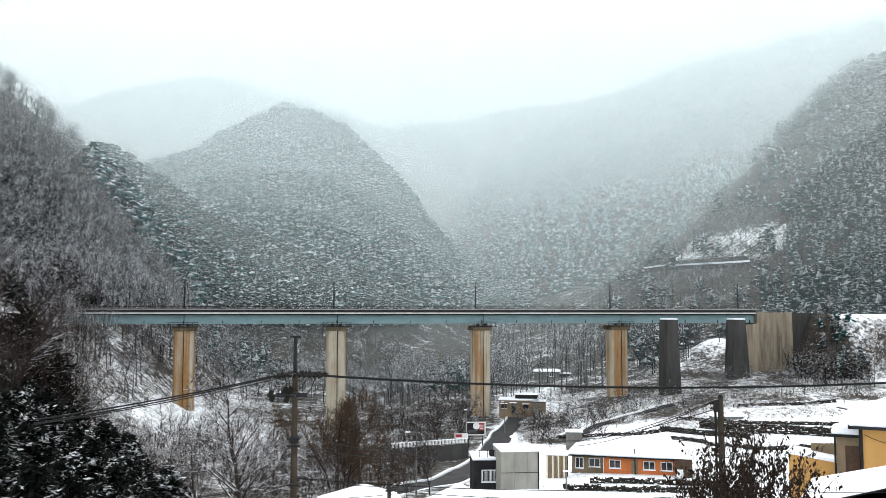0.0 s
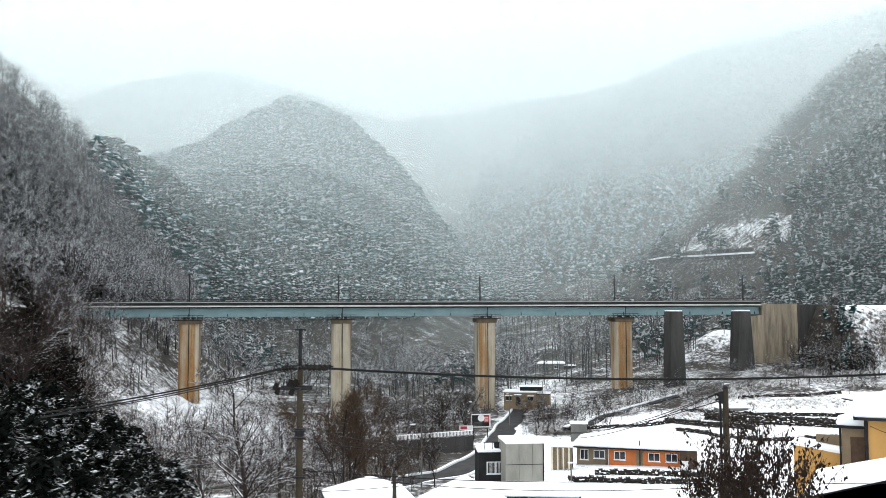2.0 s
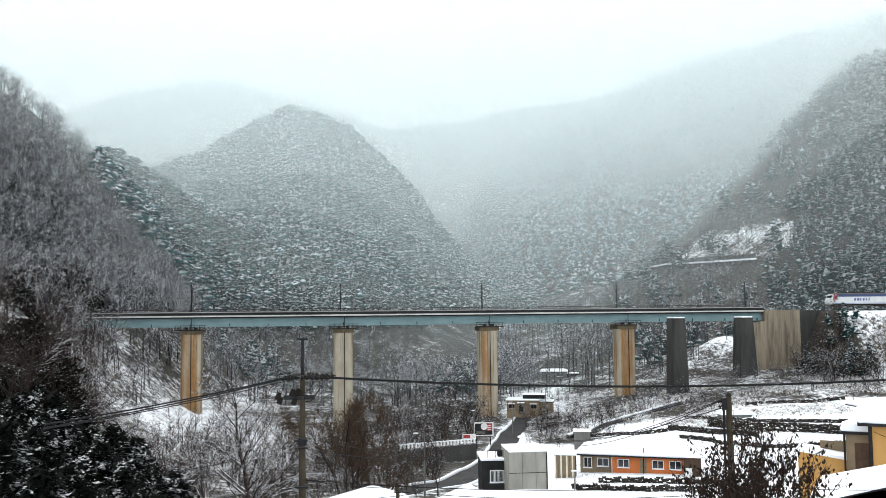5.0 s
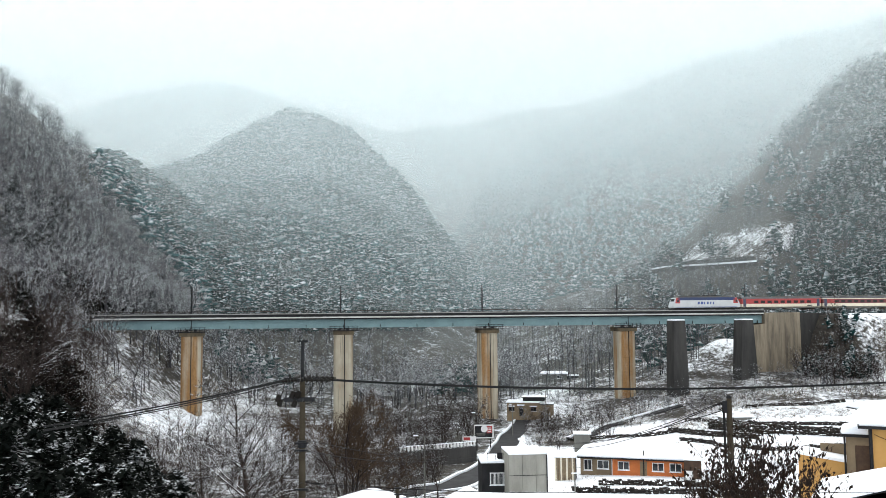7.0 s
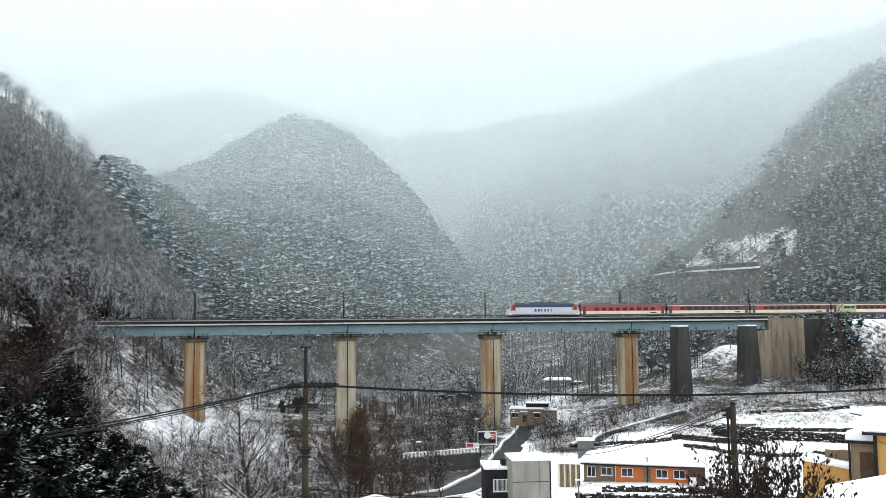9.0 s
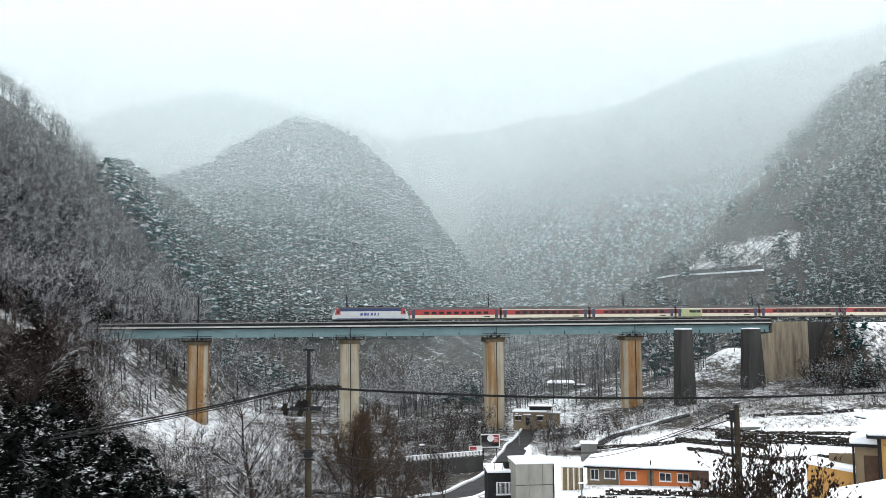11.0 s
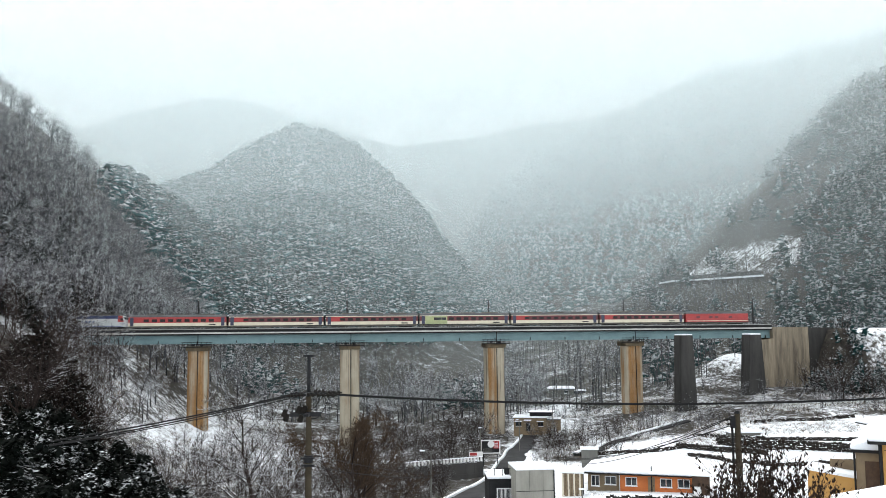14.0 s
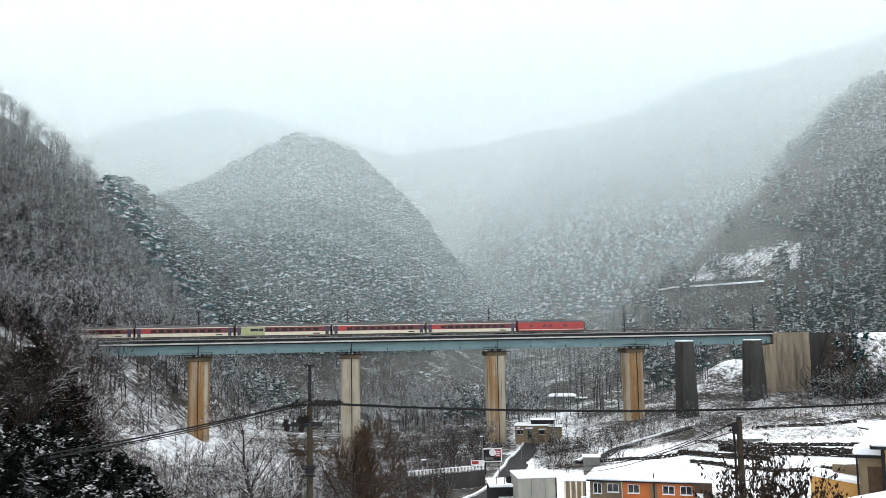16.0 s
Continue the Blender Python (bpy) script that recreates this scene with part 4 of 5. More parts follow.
def orange_house():
    x, y, z = (24.28, 113.00, 8.81)
    root = thing("house", pose(x, y, z, 0, 0, -17), "low orange house with white windows and a snow-covered roof", "house")
    w, d, h = 14.8, 7.5, 2.55
    part("wall", boxed(-3.2, w / 2, 0, d, -1.5, h), M["orange"], root, "orange rendered wall")
    part("wall", boxed(-w / 2, -3.2, 0.25, d, -1.5, h), M["tan_wall"], root, "brown boarded wall")
    part("plinth", boxed(-w / 2 - 0.1, w / 2 + 0.1, -0.1, 0.0, -1.5, 0.12), M["grey_wall"], root)
    hip_roof(root, w, d, h, 1.9, 0.7, 3.6)
    for wx in (-4.4, -1.7, 2.7, 4.9):
        pane_window(root, wx, 0.95, 1.5, 1.1, 0.0 if wx > -3.2 else 0.25)
    pane_window(root, -6.4, 0.7, 1.1, 1.4, 0.25)
    door = part("door", boxed(0.4, 1.3, -0.06, 0.0, 0.1, 2.15, 0.02), M["tan_wall"], root, "brown front door")
    part("handle", boxed(1.12, 1.17, -0.12, -0.06, 1.0, 1.2), M["dark_metal"], door)
    part("chimney_pipe", cone(bmesh.new(), (0.9, -0.25, 0.2), (0.9, -0.25, 3.6), 0.07, 0.07, 8), M["dark_metal"], root)
    part("gutter", cone(bmesh.new(), (-w / 2 - 0.7, -0.75, h - 0.1), (w / 2 + 0.7, -0.75, h - 0.1), 0.06, 0.06, 6), M["dark_metal"], root)
    part("drain_pipe", cone(bmesh.new(), (-3.2, -0.1, -0.5), (-3.2, -0.1, h - 0.1), 0.05, 0.05, 6), M["white"], root)
    x, y, z = (14.49, 110.00, 9.73)
    shed = thing("boarded_shed", pose(x, y, z, 0, 0, -12), "small shed of weathered upright boards with snow on top", "shed")
    for k in range(11):
        part("board", boxed(-1.3 + k * 0.24, -1.3 + k * 0.24 + 0.21, 0, 0.05, -0.8, 2.2 + 0.05 * (k % 3)), M["cream" if k % 3 == 0 else "tan_wall"], shed)
    part("body", boxed(-1.3, 1.32, 0.06, 2.2, -0.8, 2.2), M["dark_wall"], shed)
    part("roof", boxed(-1.5, 1.5, -0.2, 2.4, 2.25, 2.55, 0.1), M["snow"], shed, "snow-covered roof")
    x, y, z = (30.55, 110.00, 9.24)
    annex = thing("annex", pose(x, y, z, 0, 0, -17), "small dark annex with a pale tank beside it", "shed")
    part("body", boxed(-0.9, 1.2, 0, 3, -1, 2.3), M["rust"], annex)
    part("roof", boxed(-1.1, 1.5, -0.4, 3.2, 2.3, 2.55, 0.1), M["snow"], annex, "snow-covered roof")
    part("tank", boxed(-0.8, 0.2, -0.8, -0.1, 0.0, 1.0, 0.08), M["white"], annex, "pale plastic tank")


def grey_buildings():
    x, y, z = (5.08, 97.00, 10.38)
    root = thing("dark_building", pose(x, y, z, 0, 0, 3), "dark clad building with a white barred window", "building")
    w = 3.3
    part("wall", boxed(-w / 2, w / 2, 0, 5, -2, 3.2), M["dark_wall"], root)
    part("parapet", boxed(-w / 2 - 0.12, w / 2 + 0.12, -0.12, 5.1, 3.2, 3.45, 0.04), M["snow"], root, "snow-topped parapet")
    pane_window(root, 0.25, 0.8, 2.0, 1.35, 0.0, 4)
    for k in range(8):
        part("bar", boxed(-0.65 + k * 0.25, -0.62 + k * 0.25, -0.12, -0.09, 0.85, 2.1), M["white"], root)
    part("railing", boxed(-w / 2 + 0.6, w / 2 + 2.2, 0.3, 0.36, 4.2, 4.28), M["dark_metal"], root)
    for k in range(6):
        part("railing_post", boxed(-w / 2 + 0.7 + k * 0.9, -w / 2 + 0.76 + k * 0.9, 0.3, 0.36, 3.45, 4.2), M["dark_metal"], root)
    part("water_tank", boxed(0.3, 1.7, 1.0, 2.4, 3.45, 4.1, 0.1), M["dark_wall"], root, "dark rooftop box")
    x, y, z = (8.49, 94.00, 10.62)
    root = thing("concrete_building", pose(x, y, z, 0, 0, 6), "plain grey concrete building with snow on its flat roof", "building")
    for k, (a, b) in enumerate(((-2.2, -0.75), (-0.72, 0.75), (0.78, 2.0))):
        part("wall_panel", boxed(a, b, 0, 0.2, -2, 4.35), M["block_concrete"], root)
    part("wall", boxed(-2.2, 2.0, 0.2, 5, -2, 4.35), M["block_concrete"], root)
    part("joint", boxed(-2.2, 2.0, -0.02, 0.0, 2.1, 2.16), M["dark_wall"], root)
    part("roof", boxed(-2.25, 2.1, -0.05, 5.1, 4.35, 4.55, 0.08), M["snow"], root, "snow-covered flat roof")
    part("drain_pipe", cone(bmesh.new(), (1.95, -0.1, -1), (1.95, -0.1, 4.3), 0.07, 0.07, 8), M["dark_metal"], root)


def lower_roofs():
    x, y, z = (-4.87, 60.00, 18.25)
    root = thing("hipped_house", pose(x, y - 3.0, z - 3.9, 0, 0, 14), "house with a snow-laden hipped roof", "house")
    part("wall", boxed(-2.5, 2.5, 0, 5, -2.5, 2.4), M["grey_wall"], root)
    hip_roof(root, 5.0, 5, 2.4, 1.6, 0.5, 2.3)
    pane_window(root, -1, 0.9, 1.4, 1.1, 0)
    part("vent_pipe", boxed(1.5, 1.7, 1.5, 1.7, 2.6, 3.4), M["dark_metal"], root)
    x, y, z = (-0.33, 56.00, 18.74)
    root = thing("gabled_house", pose(x, y - 0.5, z - 4.6, 0, 0, -12), "pale house with a snow-laden gabled roof", "house")
    w, d, h, rise = 5.4, 7.0, 2.0, 1.3
    part("wall", prism(bmesh.new(), [(-w / 2, -2.5), (w / 2, -2.5), (w / 2, h), (0, h + rise), (-w / 2, h)], 0, d), M["grey_wall"], root)
    for sgn in (-1, 1):
        part("roof", prism(bmesh.new(), [(0, h + rise + 0.05), (0, h + rise + 0.35), (sgn * (w / 2 + 0.7), h - 0.05), (sgn * (w / 2 + 0.7), h - 0.32)], -0.6, d + 0.5, 0.05), M["snow"], root, "snow-covered roof slope")
        part("verge_board", prism(bmesh.new(), [(0, h + rise - 0.08), (0, h + rise + 0.04), (sgn * (w / 2 + 0.7), h - 0.34), (sgn * (w / 2 + 0.7), h - 0.46)], -0.62, -0.52), M["white"], root)
    # long snowy roof beside it
    x, y, z = (5.22, 66.00, 15.89)
    root = thing("long_shed", pose(x, y, z - 2.4, 0, 0, -3), "long low shed under snow", "shed")
    part("wall", boxed(-4.5, 4.5, 0, 4, -2, 2.0), M["dark_wall"], root)
    hip_roof(root, 9, 4, 2.0, 0.7, 0.4, 0.4)
    x, y, z = (13.35, 74.00, 13.89)
    root = thing("long_shed", pose(x, y, z - 2.6, 0, 0, 2), "long low shed under snow", "shed")
    part("wall", boxed(-3, 3, 0, 4, -2, 2.0), M["tan_wall"], root)
    hip_roof(root, 6, 4, 2.0, 0.9, 0.4, 0.4)


def yellow_houses():
    # tall house with its corner towards the valley
    x, y, z = (28.24, 58.00, 19.31)
    root = thing("ochre_house", pose(x, y, z, 0, 0, -25), "tall ochre house with a snow-covered roof and dark gutters", "house")
    part("wall", boxed(0, 7, 0, 6, -3, 3.0), M["yellow"], root, "ochre rendered wall")
    part("eaves_board", boxed(-0.8, 7.8, -0.8, 6.8, 3.0, 3.2), M["dark_wall"], root, "dark eaves and gutter")
    part("roof", prism(bmesh.new(), [(-0.8, 3.2), (7.8, 3.2), (7.8, 5.2), (3.4, 5.2), (-0.85, 3.5)], -0.8, 6.8, 0.08), M["snow"], root, "snow-covered roof")
    part("drain_pipe", cone(bmesh.new(), (-0.02, -0.12, -2), (-0.02, -0.12, 3.0), 0.09, 0.09, 8), M["dark_metal"], root)
    part("corner_post", boxed(-0.16, 0.0, -0.02, 0.3, -3, 3.0), M["dark_wall"], root)
    line_between("cable", (28.16, 57.40, 21.95), (30.77, 57.40, 21.20), 0.15, 0.02, "black cable along the house wall", "village cables", 8)
    x, y, z = (27.44, 60.00, 18.79)
    # Added block: the shade on the ochre house's side wall is its olive-brown colour.
    root = thing("shaded_side_block", pose(x, y, z, 0, 0, -26), "olive-brown block for the shaded side of the ochre house, with a snowy roof", "shed")
    part("wall", boxed(0, 1.9, 0, 3, -2.5, 2.7), M["tan_wall"], root)
    part("door", boxed(0.55, 1.5, -0.05, 0.0, -0.2, 2.1, 0.02), M["rust"], root, "dark wooden door")
    part("eaves_board", boxed(-0.25, 2.0, -0.4, 3.2, 2.7, 2.9), M["dark_wall"], root)
    part("roof", prism(bmesh.new(), [(-0.3, 2.9), (2.0, 2.9), (2.0, 3.7), (1.2, 3.6), (-0.3, 3.15)], -0.4, 3.2, 0.06), M["snow"], root, "snow-covered roof")
    part("drain_pipe", cone(bmesh.new(), (-0.08, -0.1, -2), (-0.08, -0.1, 2.9), 0.07, 0.07, 8), M["dark_metal"], root)
    # low walled yard
    x, y, z = (25.30, 63.00, 16.69)
    root = thing("ochre_outbuilding", pose(x, y, z, 0, 0, -26), "low ochre outbuilding with snow along its sloping top", "shed")
    part("wall", prism(bmesh.new(), [(0, -2.5), (3.5, -2.5), (3.5, 2.65), (0, 3.15)], 0, 3.0), M["yellow"], root, "ochre rendered wall")
    part("roof", prism(bmesh.new(), [(-0.1, 3.15), (3.6, 2.65), (3.6, 2.85), (-0.1, 3.35)], -0.15, 3.2, 0.04), M["snow"], root, "snow along the top")
    part("panel", boxed(1.4, 3.4, 2.2, 2.3, 2.9, 3.7), M["tan_wall"], root, "tan sheet standing behind the top")
    # snow roof nearest
    a, b, c, d = (Vector(p) for p in ((20.96, 49.00, 20.72), (27.52, 49.00, 21.79), (23.84, 42.00, 22.26), (17.24, 42.00, 20.91)))
    root = thing("near_roofed_shed", pose(0, 0, 0), "low shed with a broad snow-covered roof and rust-brown walls", "shed")
    for name, lift, thick, mat in (("roof", 0.0, 0.25, "snow"), ("roof_sheet", -0.26, 0.07, "dark_wall")):
        bm = bmesh.new()
        top = [bm.verts.new(p + Vector((0, 0, lift))) for p in (d, c, b, a)]
        low = [bm.verts.new(p + Vector((0, 0, lift - thick))) for p in (d, c, b, a)]
        bm.faces.new(top)
        bm.faces.new(low[::-1])
        for i in range(4):
            bm.faces.new((low[i], low[(i + 1) % 4], top[(i + 1) % 4], top[i]))
        bmesh.ops.recalc_face_normals(bm, faces=bm.faces)
        bmesh.ops.bevel(bm, geom=list(bm.edges), offset=0.03, segments=2, affect="EDGES")
        part(name, bm, M[mat], root)
    bm = bmesh.new()
    for p, q in ((d, c), (c, b), (b, a), (a, d)):
        mid = (a + b + c + d) / 4
        p2, q2 = p.lerp(mid, 0.06), q.lerp(mid, 0.06)
        drop = Vector((0, 0, 0.34))
        bm.faces.new([bm.verts.new(v) for v in (p2 - drop, q2 - drop, q2 - Vector((0, 0, 5)), p2 - Vector((0, 0, 5)))])
    bmesh.ops.solidify(bm, geom=list(bm.faces), thickness=0.12)
    part("wall", bm, M["rust"], root, "rust-brown wall")


def far_houses():
    x, y, z = (17.88, 212.00, 5.49)
    root = thing("farmhouse", pose(x, y, z, 0, 0, -10), "beige flat-roofed farmhouse edged with snow", "house")
    part("wall", boxed(-4, 4, 0, 6, -2, 3.2), M["tan_wall"], root)
    part("wall", boxed(4.05, 7.2, 0.6, 6, -2, 2.7), M["tan_wall"], root, "brown side wing")
    part("wing_roof", boxed(4.1, 7.5, 0.2, 6.2, 2.7, 2.95, 0.08), M["old_concrete"], root)
    part("roof", boxed(-4.3, 4.3, -0.4, 6.4, 3.2, 3.45, 0.1), M["snow"], root, "snow-covered flat roof")
    part("upper_room", boxed(-0.2, 5.2, 2, 6, 3.45, 4.3), M["dark_wall"], root)
    part("upper_roof", boxed(-0.5, 5.8, 1.4, 6.4, 4.3, 4.5, 0.06), M["old_concrete"], root)
    part("canopy", boxed(-1.4, 0.4, -1.3, 0, 2.6, 2.8, 0.05), M["snow"], root)
    for wx in (-2.8, 2.6):
        pane_window(root, wx, 1.2, 1.3, 1.0, 0, 2, "dark_wall")
        part("awning", boxed(wx - 0.9, wx + 0.9, -0.8, 0, 2.35, 2.5, 0.04), M["snow"], root, "snow on a small awning")
    part("door", boxed(-0.9, 0.0, -0.06, 0, 0, 2.1), M["dark_wall"], root)
    x, y, z = (33.44, 275.00, 9.16)
    root = thing("farmhouse", pose(x, y, z, 0, 0, -6), "small distant house under a snowy roof", "house")
    part("wall", boxed(-4, 4, 0, 6, -2, 2.2), M["grey_wall"], root)
    hip_roof(root, 8, 6, 2.2, 0.9, 0.6, 0.6)
    pane_window(root, 1.5, 0.8, 1.4, 1.1, 0)
    part("side_shed", boxed(4.1, 7.5, 0.5, 4, -2, 1.6), M["dark_wall"], root)
    part("side_roof", boxed(4.1, 7.9, 0.2, 4.3, 1.6, 1.85, 0.08), M["snow"], root)
    x, y, z = (21.65, 142.00, 8.60)
    root = thing("greenhouse_shed", pose(x, y, z, 0, 0, -8), "small pale grey shed half drifted in snow", "shed")
    part("wall", boxed(-1.3, 1.3, 0, 2.5, -1, 1.9), M["grey_wall"], root)
    part("roof", boxed(-1.5, 1.5, -0.2, 2.7, 1.9, 2.1, 0.08), M["snow"], root)
    x, y, z = (56.63, 170.00, 8.58)
    root = thing("field_shed", pose(x, y, z, 0, 0, 4), "low grey shed beside the fields", "shed")
    part("wall", boxed(-3, 3, 0, 2.5, -1, 1.1), M["grey_wall"], root)
    part("roof", boxed(-3.2, 3.2, -0.2, 2.7, 1.1, 1.3, 0.08), M["snow"], root)
    x, y, z = (76.89, 150.00, 12.85)
    root = thing("distant_house", pose(x, y, z, 0, 0, 4), "far house under a snowy roof", "house")
    part("wall", boxed(-2, 6, 0, 5, -3, 0.4), M["grey_wall"], root)
    hip_roof(root, 10, 5, 0.4, 1.4, 0.4, 2.0)


orange_house()
grey_buildings()
lower_roofs()
yellow_houses()
far_houses()


def road_strip(name, rows, half, lift, mat, label, side=0.0, wide=None, thick=0.25):
    """A strip laid over the ground along a line of places."""
    pts = [Vector((x, y, 0)) for x, y in rows]
    fine = []
    for i in range(len(pts) - 1):
        for k in range(8):
            fine.append(pts[i].lerp(pts[i + 1], k / 8))
    fine.append(pts[-1])
    bm = bmesh.new()
    last = None
    for i, p in enumerate(fine):
        d = (fine[min(i + 1, len(fine) - 1)] - fine[max(i - 1, 0)]).normalized()
        nrm = Vector((-d.y, d.x, 0))
        z = gz(p.x, p.y) + lift
        c = p + nrm * side
        row = [bm.verts.new((*(c + nrm * o).xy, zz)) for o, zz in ((-half, z), (half, z), (half, z - thick - 0.6), (-half, z - thick - 0.6))]
        if last:
            for j in range(4):
                bm.faces.new((last[j], last[(j + 1) % 4], row[(j + 1) % 4], row[j]))
        last = row
    bmesh.ops.recalc_face_normals(bm, faces=bm.faces)
    return tagged(part(name, bm, M[mat]), label, kind="structure")


ROAD = [(22.77, 221.50, 4.98)[:2], (18.29, 212.00, 4.41)[:2], (13.37, 186.50, 4.44)[:2], (8.89, 148.75, 6.73)[:2], (4.26, 120.25, 8.32)[:2], (0.07, 110.50, 8.36)[:2], (-5.63, 102.50, 8.89)[:2], (-14.17, 96.75, 8.95)[:2]]
road_strip("road", ROAD, 2.1, 0.12, "asphalt", "wet dark village road cleared of snow")
road_strip("verge", ROAD[3:], 0.2, 0.3, "snow", "snow heaped along the road edge", 2.4)
road_strip("verge", ROAD, 0.22, 0.3, "snow", "snow heaped along the road edge", -2.5)
LANE = [(23.46, 165.25, 6.17)[:2], (33.06, 182.00, 6.38)[:2], (40.95, 190.75, 6.97)[:2], (52.33, 195.50, 9.21)[:2]]
road_strip("lane", LANE, 0.9, 0.35, "asphalt", "narrow dark lane between snow fields")
road_strip("lane_edge", LANE, 0.35, 0.6, "snow", "snow along the lane's edge", 1.2)


def hill_retaining_wall():
    """A snow-edged road bench with a dark wall across the felled slope."""
    root = thing("retaining_wall", pose(0, 0, 0), "dark retaining wall with a snowy road bench on the hillside", "wall")
    for name, z0, z1, y0, y1, mat, xs in (("footing", -2.5, -0.6, -0.9, 2.5, "rock", (0, 4)), ("bench", -0.6, 0.1, -1.0, 2.5, "snow", (0, 4)), ("wall", 0.0, 2.0, 1.8, 2.4, "old_concrete", (1, 4))):
        bm = bmesh.new()
        pts = [Vector(p) for p in ((93.74, 394.50, 51.55), (98.00, 385.25, 52.12), (104.08, 370.25, 51.70), (111.56, 358.50, 51.54), (122.76, 339.75, 51.40))][xs[0]:xs[1] + 1]
        for p, q in zip(pts, pts[1:]):
            vs = [bm.verts.new((v.x, v.y + yy, v.z + zz)) for v in (p, q) for yy, zz in ((y0, z0), (y0, z1), (y1, z1), (y1, z0))]
            for f in ((0, 4, 5, 1), (1, 5, 6, 2), (2, 6, 7, 3), (0, 3, 7, 4), (0, 1, 2, 3), (4, 7, 6, 5)):
                bm.faces.new([vs[i] for i in f])
        part(name, bm, M[mat], root)


hill_retaining_wall()


def stone_wall(name, rows, tall, seed, label, mat="rock", size=0.32):
    """A dry wall of separate rough stones, joined, with snow on top."""
    r = np.random.default_rng(seed)
    vs, ts, base = [], [], 0
    base_v = np.array([(x, y, z) for z in (-1, 1) for y in (-1, 1) for x in (-1, 1)], float)
    base_t = np.array([(0, 2, 3), (0, 3, 1), (4, 5, 7), (4, 7, 6), (0, 1, 5), (0, 5, 4), (2, 6, 7), (2, 7, 3), (0, 4, 6), (0, 6, 2), (1, 3, 7), (1, 7, 5)])
    for (xa, ya), (xb, yb) in zip(rows, rows[1:]):
        n = int(math.hypot(xb - xa, yb - ya) / (size * 1.05)) + 1
        for i in range(n):
            f = i / n
            x, y = xa + (xb - xa) * f, ya + (yb - ya) * f
            z = gz(x, y)
            for k in range(max(2, int(tall * 1.1 / size))):
                v = base_v * r.uniform(0.6, 1.2, 3) * size * (1, 0.8, 0.7) * 0.75 + r.normal(size=(8, 3)) * size * 0.14
                v += np.array([x, y, z + (k + 0.4) * size]) + r.normal(size=3) * size * 0.25
                vs.append(v)
                ts.append(base_t + base)
                base += 8
    return tagged(new(name, mesh_of(name, np.concatenate(vs), np.concatenate(ts), M[mat])), label, "wall", kind="stuff")


for i, (pts, tall) in enumerate((
        ([(24.29, 163.50, 6.24)[:2], (32.26, 165.75, 6.54)[:2], (43.50, 167.00, 7.27)[:2]], 0.5),
        ([(42.79, 168.50, 7.25)[:2], (49.14, 157.00, 7.79)[:2], (54.10, 150.75, 8.11)[:2]], 0.9),
        ([(49.58, 165.25, 8.13)[:2], (55.57, 154.75, 8.52)[:2], (68.52, 149.75, 8.63)[:2]], 1.5),
        ([(41.90, 157.00, 7.18)[:2], (45.65, 146.00, 7.66)[:2], (51.82, 144.50, 7.52)[:2]], 0.6),
        ([(49.03, 179.00, 7.92)[:2], (58.40, 162.50, 9.11)[:2], (73.76, 158.75, 9.42)[:2]], 0.5),
        ([(61.48, 180.75, 10.30)[:2], (74.53, 177.75, 11.10)[:2], (82.05, 178.75, 11.67)[:2]], 0.6),
        ([(50.60, 143.75, 7.46)[:2], (57.14, 141.25, 7.83)[:2], (64.69, 139.50, 8.45)[:2]], 0.5),
        ([(18.5, 106.4), (25.1, 105.8), (32.6, 105.4)], 0.5),
        ([(14.70, 104.00, 8.88)[:2], (23.52, 101.00, 9.22)[:2], (29.98, 100.50, 9.18)[:2]], 0.3))):
    stone_wall("terrace_wall", pts, tall if i < 7 else 0.3, 40 + i, "dark dry-stone terrace wall topped with snow")


def guard_rail():
    a, b = Vector((-7.73, 128.00, 10.22)), Vector((4.05, 140.00, 9.27))
    root = thing("guard_rail", pose(0, 0, 0), "low concrete guard rail with alternating pale blocks", "railing")
    n = 22
    d = (b - a).normalized()
    block = None
    for i in range(n):
        p = a.lerp(b, (i + 0.5) / n)
        m = Matrix.Translation(p) @ pose(0, 0, 0, 0, 0, math.degrees(math.atan2(d.y, d.x)))
        if block is None:
            block = part("block", boxed(-0.14, 0.14, -0.1, 0.1, -0.1, 0.5, 0.03), M["white"], root)
            block.matrix_basis = m
        else:
            again(block, m, root)
    for z in (0.55, -0.2):
        V, T = tube_arrays([(np.array(a + Vector((0, 0, z))), np.array(b + Vector((0, 0, z))), 0.08, 0.08)], 6)
        ob = new("beam", mesh_of("beam", V, T, M["snow"] if z > 0 else M["old_concrete"]))
        ob.parent = root
    for k in range(8):
        p, q = a.lerp(b, k / 8), a.lerp(b, (k + 1) / 8)
        low = min(gz(p.x, p.y), gz(q.x, q.y)) - 0.5
        bm = bmesh.new()
        box(bm, 0, (q - p).length - 0.02, -0.15, 0.15, low - p.z, -0.28)
        part("wall_panel", bm, M["old_concrete"], root, m=Matrix.Translation(p) @ pose(0, 0, 0, 0, 0, math.degrees(math.atan2(d.y, d.x))))


guard_rail()


